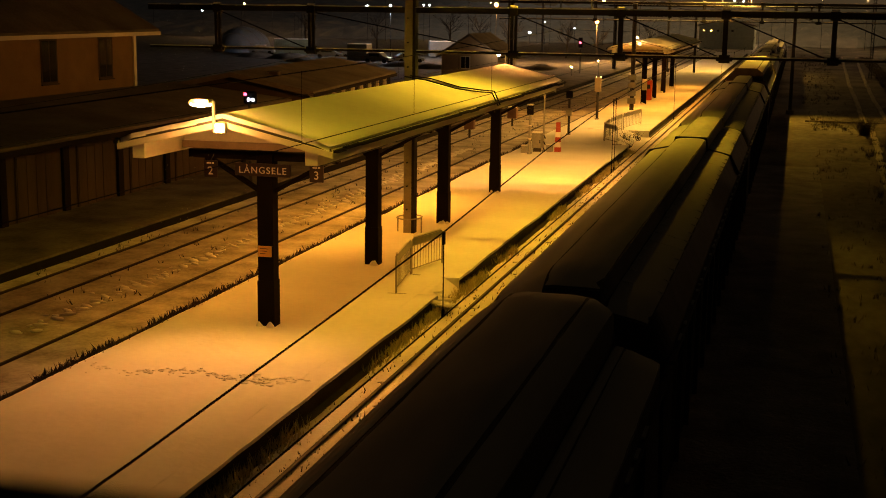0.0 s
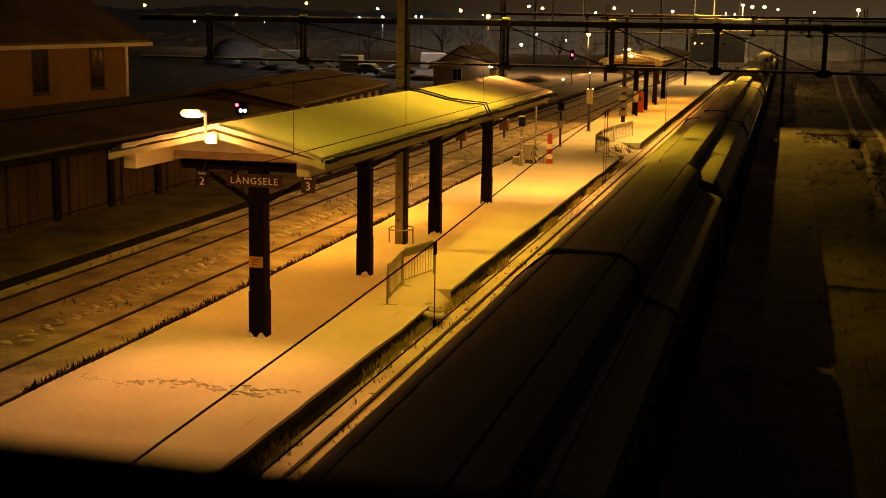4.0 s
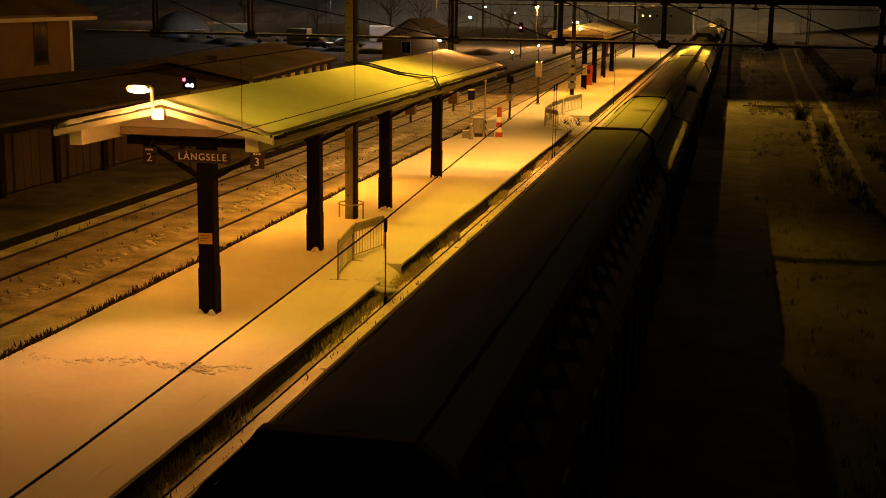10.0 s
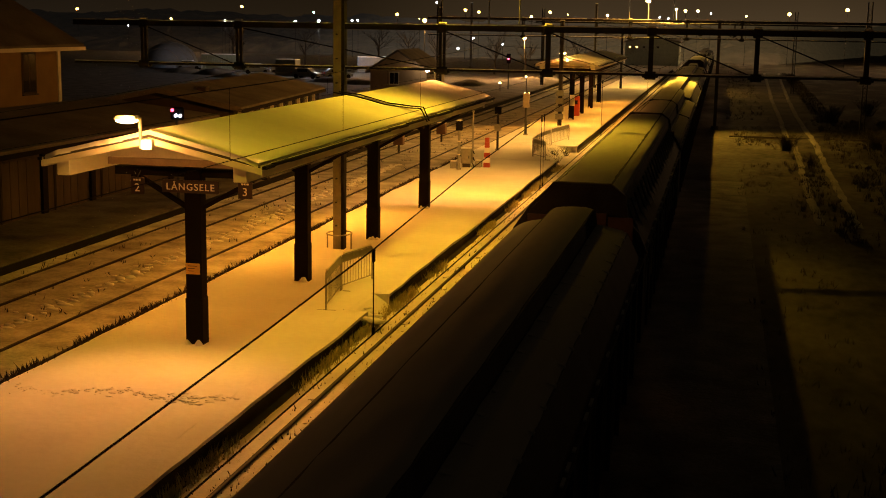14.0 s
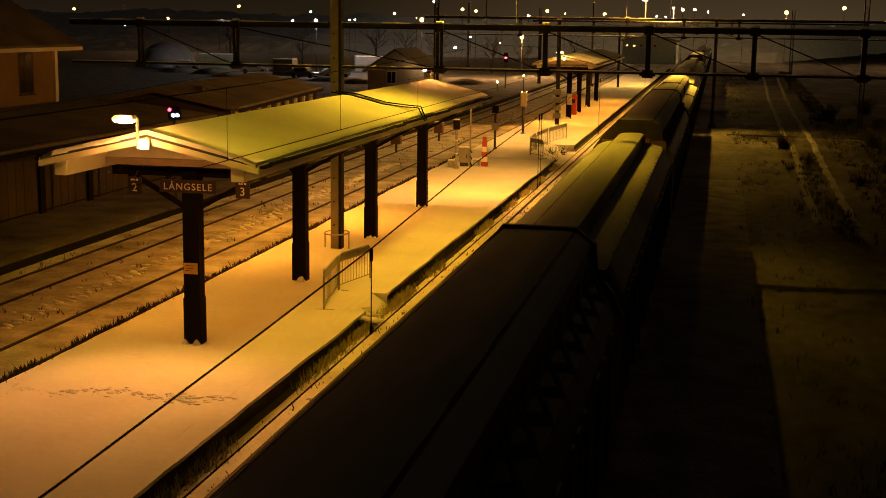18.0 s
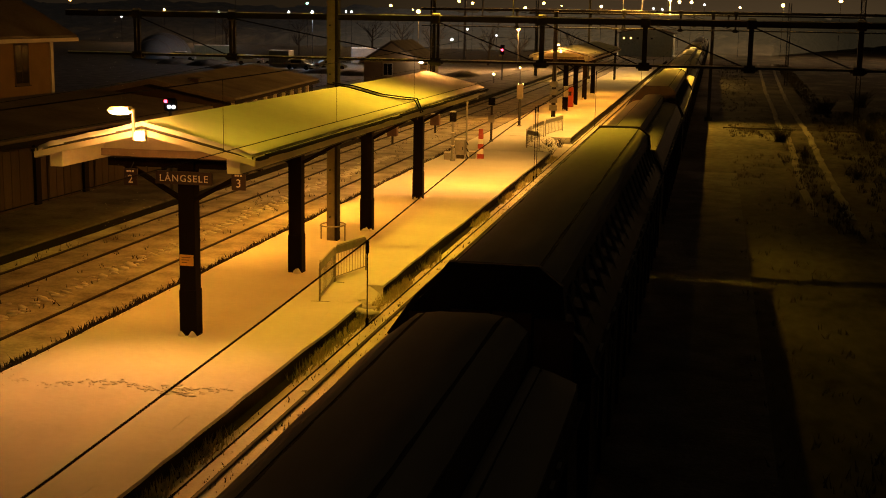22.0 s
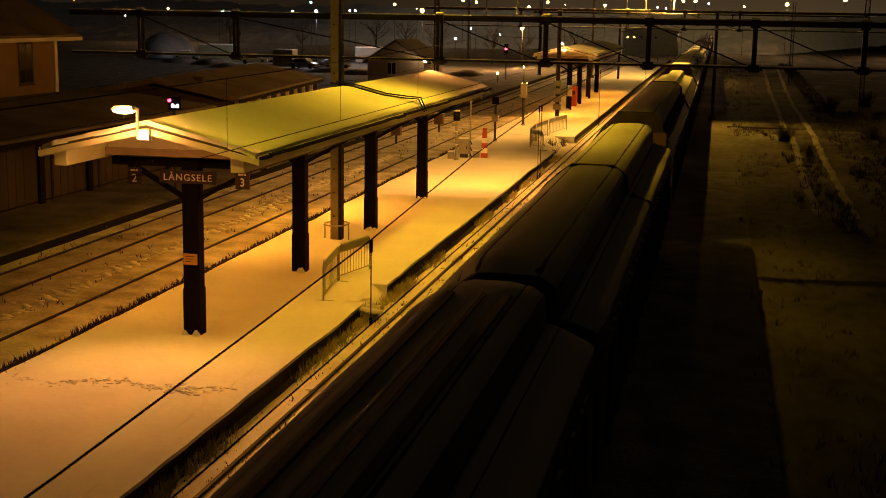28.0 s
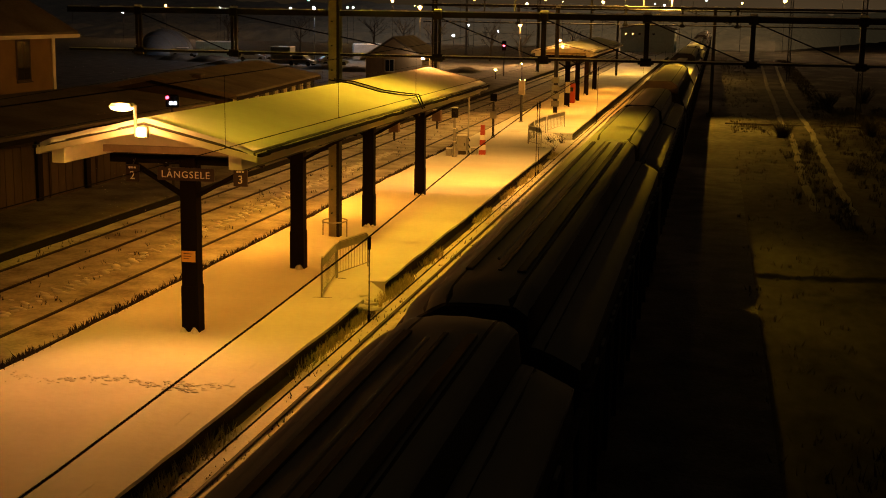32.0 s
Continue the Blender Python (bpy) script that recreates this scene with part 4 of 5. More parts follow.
for sx in (-0.12, 0.2):
    bm = bmesh.new()
    ball(bm, (sx, 0, 2.99), 0.035, 10)
    part("lamp_globe", bm, LAMPGLOW_SOFT, p2, smooth=True)
# a mast carrying boxes at the far barrier, and further masts
for x, y, top, r in ((-12.0, 99.6, 8.4, 0.15), (-12.2, 164.0, 7.6, 0.14), (-16.6, 175.0, 11.0, 0.14), (-23.4, 173.0, 9.0, 0.15), (-0.25, 106.6, 8.6, 0.13), (-46.0, 240.0, 12.0, 0.2), (-25.5, 118.0, 9.5, 0.13)):
    m = empty("line_mast", (x, y, 0), "dark steel overhead line mast", "mast", "line masts")
    part("shaft", boxes((-r, -r * 0.4, -r, r, -0.2, top), (r * 0.4, r, -r, r, -0.2, top), (-r * 0.4, r * 0.4, -r * 0.15, r * 0.15, -0.2, top)), DARKSTEEL, m)
    part("foot", boxes((-0.3, 0.3, -0.3, 0.3, -0.2, 0.25)), STONE, m)
    part("cap", boxes((-r * 1.1, r * 1.1, -r * 1.1, r * 1.1, top + 0.002, top + 0.08)), SNOW, m)
    if y == 99.6:
        for k, z in enumerate((0.9, 1.5, 2.1, 2.7)):
            part("box", boxes((-0.3, 0.3, -0.38, -0.16, z, z + 0.42)), GALV, m, bevel=0.02)
cabr = empty("ticket_machine", (-12.1, 111.5, ZP), "red upright ticket machine between the canopy posts", "machine")
part("body", boxes((-0.35, 0.35, -0.3, 0.3, 0, 1.7)), REDPAINT, cabr, bevel=0.03)
part("screen", boxes((-0.22, 0.22, -0.32, -0.303, 1.0, 1.35)), WINDOW, cabr)
for x, y in ((-11.9, 106.15),):
    s2 = empty("timetable", (x + 0.1, y, 2.0), "white timetable sheet on a canopy post", "notice")
    part("sheet", boxes((-0.2, 0.2, 0.0, 0.03, -0.45, 0.45)), WHITEPAINT, s2)
for x, y in ((-18.7, 87.3), (-19.5, 78.3), (-22.0, 96.0)):
    tb = empty("track_box", (x, y, 0), "rusty trackside control box on a short leg", "box", "trackside boxes")
    part("leg", boxes((-0.06, 0.06, -0.06, 0.06, -0.2, 0.5)), DARKSTEEL, tb)
    part("body", boxes((-0.32, 0.32, -0.25, 0.25, 0.5, 1.25)), WAGON_RED, tb, bevel=0.04)
    part("snow_cap", boxes((-0.28, 0.28, -0.2, 0.2, 1.252, 1.31)), SNOW, tb)

# ---- signal with lights beside the left tracks ----
sg = empty("railway_signal", (-22.55, 51.3, 0.3), "black railway signal showing one red and two white lights", "signal")
part("post", tubes(((0, 0.09, -0.3), (0, 0.09, 3.52), 0.07)), DARKSTEEL, sg)
part("head", boxes((-0.27, 0.32, 0.0, 0.18, 3.5, 4.05)), BLACK, sg, bevel=0.06)
for x, z, r, m in ((-0.16, 3.92, 0.07, REDGLOW), (0.0, 3.69, 0.065, WHITEGLOW), (0.2, 3.69, 0.065, WHITEGLOW)):
    bm = bmesh.new()
    tube(bm, (x, 0.0, z), (x, -0.04, z), r, 12)
    part("light", bm, m, sg)


# ---- buildings ----
def window(parent, x, y, z, w, h, face, trim=None):
    """A window set on a wall: face 'x' looks towards the tracks, 'y' towards the bridge."""
    if face == "x":
        f = part("window_frame", boxes((x, x + 0.05, y - w / 2 - 0.1, y + w / 2 + 0.1, z - 0.1, z + h + 0.1)), trim or WHITEWOOD, parent)
        part("pane", boxes((x + 0.052, x + 0.06, y - w / 2, y - 0.03, z, z + h)), WINDOW, f)
        part("pane", boxes((x + 0.052, x + 0.06, y + 0.03, y + w / 2, z, z + h)), WINDOW, f)
        part("sill", boxes((x + 0.0, x + 0.14, y - w / 2 - 0.12, y + w / 2 + 0.12, z - 0.16, z - 0.105)), trim or WHITEWOOD, f)
    else:
        f = part("window_frame", boxes((x - w / 2 - 0.1, x + w / 2 + 0.1, y - 0.05, y, z - 0.1, z + h + 0.1)), trim or WHITEWOOD, parent)
        part("pane", boxes((x - w / 2, x - 0.03, y - 0.06, y - 0.052, z, z + h)), WINDOW, f)
        part("pane", boxes((x + 0.03, x + w / 2, y - 0.06, y - 0.052, z, z + h)), WINDOW, f)
        part("sill", boxes((x - w / 2 - 0.12, x + w / 2 + 0.12, y - 0.14, y, z - 0.16, z - 0.105)), trim or WHITEWOOD, f)
    return f


def gable_house(name, x0, x1, y0, y1, ze, zr, wall, label, over=0.6):
    root = empty(name, ((x0 + x1) / 2, y0, 0), label, "building", "buildings beside the station")
    cx = (x1 - x0) / 2
    L = y1 - y0
    bm = bmesh.new()
    prism(bm, [(-cx, -0.2), (cx, -0.2), (cx, ze), (0, zr - 0.15), (-cx, ze)], 0, L)
    part("wall", bm, wall, root)
    k = (zr - ze) / cx
    for s in (-1, 1):
        bm = bmesh.new()
        e = s * (cx + over)
        prism(bm, [(0, zr), (e, ze - over * k + 0.0), (e, ze - over * k - 0.16), (0, zr - 0.14)], -over, L + over)
        part("roof", bm, ROOFDARK, root)
        bm = bmesh.new()
        prism(bm, [(0, zr + 0.12), (e * 0.995, ze - over * k + 0.11), (e * 0.995, ze - over * k + 0.004), (0, zr + 0.004)], -over + 0.03, L + over - 0.03)
        part("roof_snow", bm, ROOFDARK, root, "roof snow toned dark for the dim buildings")
        part("eave_board", boxes((min(e, e + s * 0.04), max(e, e + s * 0.04), -over, L + over, ze - over * k - 0.2, ze - over * k - 0.01)), WHITEWOOD if wall is YELLOWWALL else DARKWOOD, root)
    return root


# low waiting hall along the side platform
hall = gable_house("waiting_hall", -38.0, -26.2, 18.0, 63.0, 3.10, 3.75, HALLWALL, "low dark waiting hall with a broad dark roof and boarded doors", 0.7)
for i in range(11):
    y = 2.3 + 4.05 * i
    d = part("door", boxes((5.9, 5.96, y - 1.25, y + 1.25, 0.3, 2.65)), HALLWALL, hall, "dull boarded door")
    for k in range(4):
        part("plank", boxes((5.962, 5.985, y - 1.2 + 0.6 * k, y - 0.64 + 0.6 * k, 0.34, 2.6)), HALLWALL, d)
    part("pilaster", boxes((5.9, 6.02, y + 1.75, y + 2.15, 0.2, 2.9)), DARKWOOD, hall)
# yellow station house behind it
st = gable_house("station_house", -48.0, -34.0, 30.0, 62.5, 7.1, 11.0, YELLOWWALL, "two-storey yellow wooden station house with dark windows", 1.0)
for i in range(6):
    y = 3.4 + 5.2 * i
    window(st, 7.0, y, 4.3, 1.2, 1.9, "x", HALLWALL)
    window(st, 7.0, y, 0.9, 1.2, 1.9, "x", HALLWALL)
part("corner_board", boxes((6.95, 7.06, 32.3, 32.6, 0, 6.9)), WHITEWOOD, st)
part("corner_board", boxes((6.95, 7.06, -0.1, 0.2, 0, 6.9)), WHITEWOOD, st)
for k in range(30):
    part("clapboard", boxes((7.0, 7.022, 0.25, 32.25, 0.25 + 0.215 * k, 0.44 + 0.215 * k)), YELLOWWALL, st)
part("chimney", boxes((-0.5, 0.5, 14.0, 15.2, 9.9, 11.8)), BEIGE, st)
# open goods shed
shed = gable_house("goods_shed", -34.5, -26.6, 68.0, 90.0, 3.55, 4.35, HALLWALL, "long goods shed with an open front and a dark roof", 0.6)
shed.location, shed.rotation_euler.z = (-29.0, 64.0, 0), radians(6.4)
for i in range(9):
    y = 1.0 + 2.5 * i
    # dark panel on the solid wall stands for the shade inside an opening
    part("opening_shade_panel", boxes((3.95, 3.99, y + 0.2, y + 2.2, 0.4, 3.1)), WINDOW, shed)
    part("post", boxes((3.95, 4.12, y - 0.12, y + 0.12, 0, 3.4)), WHITEWOOD, shed)
part("roof_vent", boxes((1.2, 1.7, 2.6, 3.3, 3.8, 4.35)), HALLWALL, shed, "low roof vent with a snowy lid", bevel=0.04)
part("vent_lid", boxes((1.1, 1.8, 2.5, 3.4, 4.355, 4.42)), DIM_SNOW, shed, bevel=0.03)
# house beyond the shed
hs = gable_house("small_house", -40.4, -33.6, 148.0, 158.0, 2.75, 4.9, BEIGE, "small beige house with one dark window and a dark roof", 0.5)
window(hs, -0.5, 0.0, 1.0, 1.0, 1.3, "y")
# long warehouse at the far end of the yard
wh = gable_house("warehouse", -20.5, -9.0, 285.0, 300.0, 5.0, 6.2, GREENWALL, "long pale green warehouse with a row of small lit windows", 0.4)
for k in range(5):
    f = part("window_frame", boxes((-5.0 + 1.5 * k, -4.5 + 1.5 * k, -0.06, -0.004, 3.6, 4.0)), DARKSTEEL, wh)
    part("pane", boxes((-4.88 + 1.5 * k, -4.62 + 1.5 * k, -0.08, -0.062, 3.7, 3.9)), ORANGEGLOW if k in (0, 1, 3) else WINDOW, f)
# wooded hillside behind the town lights, self-lit in place of hazy air
verts, faces = [], []
nx, ny = 150, 26
for j in range(ny + 1):
    for i in range(nx + 1):
        x, y = -260 + 3.0 * i, 312 + 3.4 * j
        y += 170 * min(1, max(0, (x - 14) / 46))
        rise = (9.5 if x < 18 else 9.0) * (j / ny) ** 0.8 + 1.6 * noise.noise((x * 0.02, y * 0.02, 6))
        verts.append((x + random.uniform(-1, 1), y + random.uniform(-1, 1), rise - 0.4 + (random.uniform(0, 1.8) if j > 1 else 0)))
faces = [(j * (nx + 1) + i, j * (nx + 1) + i + 1, (j + 1) * (nx + 1) + i + 1, (j + 1) * (nx + 1) + i) for j in range(ny) for i in range(nx)]
me = bpy.data.meshes.new("backdrop")
me.from_pydata(verts, [], faces)
me.materials.append(HAZY_WOODS)
tagged(new("backdrop", me), "dark wooded hillside behind the town with haze glow painted in", "hillside", kind="structure")
# dome tent, containers
dm = empty("dome_tent", (-94.0, 212.0, 0), "pale blue dome-shaped tent hall in the snow", "tent")
bm = bmesh.new()
bmesh.ops.create_uvsphere(bm, u_segments=20, v_segments=12, radius=1.0, matrix=Matrix.Diagonal((4.6, 6.0, 4.2, 1)))
part("cover", bm, BLUEWALL, dm, smooth=True)
for k in range(5):
    bm = bmesh.new()
    y = -4 + 2 * k
    rr = math.sqrt(max(0.1, 1 - (y / 6.0) ** 2))
    for i in range(12):
        a0, a1 = math.pi * i / 12, math.pi * (i + 1) / 12
        tube(bm, (4.66 * rr * math.cos(a0), y, 4.26 * rr * math.sin(a0)), (4.66 * rr * math.cos(a1), y, 4.26 * rr * math.sin(a1)), 0.05, 5)
    part("rib", bm, GALV, dm)


def container(x, y, L, colour, label, yaw=0):
    c = empty("container", (x, y, 0), label, "container", "containers in the yard")
    c.rotation_euler.z = radians(yaw)
    part("box", boxes((-L / 2, L / 2, -1.2, 1.2, 0.12, 2.5)), colour, c)
    for i in range(int(L / 0.4)):
        part("corrugation", boxes((-L / 2 + 0.1 + 0.4 * i, -L / 2 + 0.3 + 0.4 * i, -1.24, -1.203, 0.3, 2.35)), colour, c)
    part("snow_cap", boxes((-L / 2 + 0.02, L / 2 - 0.02, -1.18, 1.18, 2.503, 2.62)), SNOW, c, bevel=0.03)


container(-80.2, 201.0, 6.0, GREENWALL, "pale green shipping container with snow on top")
container(-61.9, 181.0, 3.0, BLUEWALL, "blue-grey container with snow on top")
container(-55.0, 205.0, 6.0, BLUEWALL, "blue-grey container with snow on top", 20)


def snow_mound(x, y, r, h):
    verts, faces = [], []
    n, m = 14, 5
    for j in range(m + 1):
        for i in range(n):
            a, q = 2 * math.pi * i / n, j / m
            rr = r * q * (1 + 0.3 * noise.noise((math.cos(a) * 1.5 + x, math.sin(a) * 1.5 + y, 3)))
            verts.append((rr * math.cos(a), rr * math.sin(a) * 0.7, h * (1 - q * q) * (1 + 0.35 * noise.noise((rr + x, a, y))) - 0.15))
    faces = [(j * n + i, j * n + (i + 1) % n, (j + 1) * n + (i + 1) % n, (j + 1) * n + i) for j in range(m) for i in range(n)]
    me = bpy.data.meshes.new("snow_mound")
    me.from_pydata(verts, [], faces)
    me.materials.append(DIM_SNOW)
    for f in me.polygons:
        f.use_smooth = True
    ob = new("snow_mound", me)
    ob.location = (x, y, 0)
    tagged(ob, "ploughed heap of snow at the edge of the yard", "snow heap", "snow heaps in the yard")


for x, y, r, h in ((-58, 186, 2.6, 1.5), (-52, 172, 3.0, 1.3), (-66, 184, 2.2, 1.2), (-75, 186, 3.0, 1.6), (-47, 168, 2.4, 1.1), (-70, 178, 2.0, 1.0), (-82, 190, 3.2, 1.4), (-41, 176, 2.8, 1.5), (-33, 172, 2.4, 1.2), (-61, 172, 2.6, 1.2), (-26, 186, 2.6, 1.4)):
    snow_mound(x, y, r * 1.3, h * 0.6)


def car(x, y, yaw, label, tail=False):
    c = empty("car", (x, y, 0.0), label, "car", "cars beyond the tracks")
    c.rotation_euler.z = radians(yaw)
    bm = bmesh.new()
    prism(bm, [(-2.1, 0.35), (2.1, 0.35), (2.12, 0.75), (1.2, 0.9), (0.6, 1.42), (-1.2, 1.45), (-2.0, 0.95), (-2.15, 0.7)], -0.85, 0.85)
    part("body", bm, BLUEWALL, c, bevel=0.06)
    part("snow_cap", boxes((-1.15, 0.55, -0.7, 0.7, 1.46, 1.55)), SNOW, c, bevel=0.03)
    for sx in (-1.35, 1.35):
        for sy in (-0.8, 0.8):
            part("wheel", tubes(((sx, sy - 0.1, 0.33), (sx, sy + 0.1, 0.33), 0.33), n=14), BLACK, c)
    for sy in (-0.62, 0.62):
        part("tail_light", boxes((-2.19, -2.10, sy - 0.2, sy + 0.2, 0.70, 0.96)), TAILGLOW if tail else REDPAINT, c)
    part("side_window", boxes((-1.1, 0.5, -0.86, -0.845, 0.95, 1.34)), WINDOW, c)
    return c


for x, y, yaw in ((-84.9, 199.0, 10), (-70.0, 190.0, 15), (-66.5, 192.0, 20), (-58.0, 178.0, -10), (-54.0, 180.0, 30)):
    car(x, y, yaw, "parked car with snow on its roof")
ROAD_CAR = car(47.0, 427.0, 80, "car with lit red tail lights driving off", True)

# ---- street lamps in the distance ----


def street_lamp(x, y, z, m, r, tint):
    label = "tall street lamp with a %s glowing head" if z > 3 else "low yard lamp with a %s glowing head"
    root = empty("street_lamp", (x, y, 0), label % tint, "street lamp", "distant street lamps")
    part("pole", tubes(((0, 0, -1), (0, 0, z + 0.1), 0.05), n=6), PORTALSTEEL, root)
    bm = bmesh.new()
    ball(bm, (0, -0.15, z), r * 0.72, 12, 0.9)
    part("head", bm, m, root, smooth=True)


for x, z, r in ((-157.6, 10.3, 0.5), (-133.5, 7.4, 0.35), (-114.2, 11.4, 0.5), (-75.4, 10.1, 0.5), (-59.0, 11.3, 0.5), (-55.8, 10.9, 0.5), (-39.1, 11.1, 0.5), (14.3, 11.4, 0.6), (26.6, 12.5, 0.6)):
    street_lamp(x, 300, z, ORANGEGLOW, r, "orange")
for x, z, r in ((-132.6, 8.3, 0.4), (-43.4, 10.0, 0.45), (-25.9, 10.6, 0.45), (-8.4, 11.8, 0.5), (-5.7, 11.8, 0.5), (5.0, 10.8, 0.35), (-35, 10.6, 0.2), (-70, 9.2, 0.2)):
    street_lamp(x, 300, z, LAMPGLOW_SOFT, r, "yellow")
for x, z, r in ((-144.0, 6.5, 0.3), (-125.2, 6.8, 0.3), (-119.4, 7.0, 0.5), (-117.6, 7.2, 0.5), (-118.5, 7.9, 0.5), (-116.9, 7.6, 0.4), (-100.6, 8.1, 0.4), (-86.4, 8.5, 0.35), (-85.0, 8.5, 0.35), (-65.8, 13.0, 0.4), (-57.0, 4.9, 0.3), (-60.6, 2.4, 0.45), (-2.8, 11.3, 0.3), (-12.1, 10.1, 0.25), (-14.1, 10.3, 0.25), (-50, 3.6, 0.25)):
    street_lamp(x, 300, z, WHITEGLOW, r, "white")
street_lamp(-62.0, 196.4, 8.2, WHITEGLOW, 0.3, "white")
street_lamp(-96.0, 300, 10.3, GREENGLOW, 0.4, "greenish")
for x, y, z, r in ((-43.5, 190, 8.5, 0.45), (-28.4, 190, 6.2, 0.4)):
    street_lamp(x, y, z, ORANGEGLOW, r, "orange")
for x, y, z, r in ((-25.2, 150.0, 1.33, 0.22), (-22.1, 150.0, 2.12, 0.17)):
    street_lamp(x, y, z, LAMPGLOW_SOFT, r, "yellow")
rs = empty("railway_signal", (-25.3, 156.4, 0), "tall black railway signal showing a red light", "signal")
part("post", tubes(((0, 0.1, -0.3), (0, 0.1, 3.6), 0.08)), DARKSTEEL, rs)
part("head", boxes((-0.25, 0.25, 0.0, 0.2, 3.4, 4.6)), BLACK, rs, bevel=0.05)
bm = bmesh.new()
ball(bm, (0, -0.05, 4.0), 0.15, 10)
part("light", bm, REDGLOW, rs, smooth=True)
# the rod on the portal beam, and added poles and wires for the overhead lamps
part("aerial", tubes(((SPAN_X, 41.6, GZ - 0.1), (SPAN_X, 41.6, 11.2), 0.022)), GALV, empty("beam_aerial", (0, 0, 0), "thin rod standing on the portal beam", "rod"))
for x, y, z in ((LAMP_X, 0.1, 6.36), (LAMP_X, 41.6, GZ - 0.05), (LAMP_X, 106.0, 8.6), (FAR_LAMP_X, 106.0, 8.6)):
    part("pole", tubes(((x, y, z), (x, y, 11.2), 0.022)), GALV, empty("carrier_pole", (0, 0, 0), "added thin pole that holds the lamp carrier wire", "pole", "carrier poles"))
for x, line in ((LAMP_X, ((0.1, 11.15), (23.0, 11.05), (41.6, 11.15), (63, 11.05), (86, 11.05), (106, 11.15))), (FAR_LAMP_X, ((92.5, 11.15), (97, 11.1), (106, 11.15)))):
    cw = empty("carrier_wire", (x, 0, 0), "added thin wire along the track that carries hanging lamps", "wire", "lamp carrier wires")
    bm = bmesh.new()
    polytube(bm, [(0, y, z) for y, z in line], 0.01, 5)
    part("wire", bm, WIRE, cw)
# bodies for the overhead lights; those nearer than y 100 are assumed, above the view
for x, y, z in (*((q[0], q[1], 10.75) for q in SPAN_LAMPS), (-5.9, 105.4, 10.05), (-5.9, 169.4, 10.35)):
    ml = empty("mast_lamp", (x, y, z), "sodium floodlight above the tracks, most of them assumed", "floodlight", "portal floodlights")
    if y > 100:
        part("pole", tubes(((0, 0.6, -1.6), (0, 0.6, 0.25), 0.045)), GALV, ml)
        part("arm", tubes(((0, 0.6, 0.22), (0, 0.0, 0.12), 0.035)), GALV, ml)
    else:
        part("hanger", tubes(((0, 0, 0.1), (0, 0, 0.43), 0.015), n=6), GALV, ml)
    part("hood", boxes((-0.2, 0.2, -0.3, 0.3, 0.05, 0.16)), GALV, ml, bevel=0.03)
    ob = part("lens", boxes((-0.16, 0.16, -0.26, 0.26, -0.06, 0.045)), SPANGLOW if y < 100 else LAMPGLOW, ml, "glowing lens")
    ob.visible_shadow = False


# ---- plants ----
def twig_bush(name, x, y, size, n, material, label, spread=1.0):
    bm = bmesh.new()
    for _ in range(n):
        a, lean = random.uniform(0, 2 * math.pi), random.uniform(0.05, 0.75) * spread
        h = size * random.uniform(0.4, 1.0)
        p = Vector((random.gauss(0, 0.12) * size, random.gauss(0, 0.12) * size, -0.05))
        q = p + Vector((math.cos(a) * lean, math.sin(a) * lean, 1)) * h * 0.6
        e = q + Vector((math.cos(a + 0.5) * lean * 1.3, math.sin(a + 0.5) * lean * 1.3, 0.8)) * h * 0.4
        tube(bm, p, q, 0.012 * size, 3, 0.008 * size)
        tube(bm, q, e, 0.008 * size, 3, 0.003 * size)
        for k in range(3):
            s = p.lerp(e, random.uniform(0.4, 0.9))
            d = Vector((random.uniform(-1, 1), random.uniform(-1, 1), random.uniform(0.2, 1))) * h * 0.22
            tube(bm, s, s + d, 0.006 * size, 3, 0.002 * size)
    ob = part(name, bm, material)
    ob.location = (x, y, ground_height(x, y))
    return tagged(ob, label, "bush", "bushes of the yard")


for x, y, s, n in ((4.6, 88.5, 2.4, 110), (5.6, 80.0, 1.6, 60), (3.1, 97.0, 0.9, 40), (7.6, 70.0, 1.5, 60), (10.5, 92.0, 2.8, 110), (12.0, 84.0, 2.6, 100), (13.5, 100.0, 3.0, 110), (9.0, 61.0, 1.4, 60), (15.5, 90.0, 3.2, 110), (12.5, 70.0, 2.0, 80), (8.0, 47.0, 1.2, 60), (6.4, 38.0, 0.9, 50), (10.0, 120.0, 3.0, 90), (14.0, 130.0, 3.2, 90)):
    twig_bush("bush", x, y, s * 0.62, n, TWIG, "bare dark bush in thin snow", 1.2)
for x, y, s, n in ((-9.7, 78.5, 0.9, 40), (-9.3, 80.5, 0.8, 36), (-9.9, 76.8, 0.6, 26), (-9.2, 76.0, 0.6, 26)):
    twig_bush("weed_bush", x, y, s, n, TWIG, "dry bare weeds at the platform ramp")


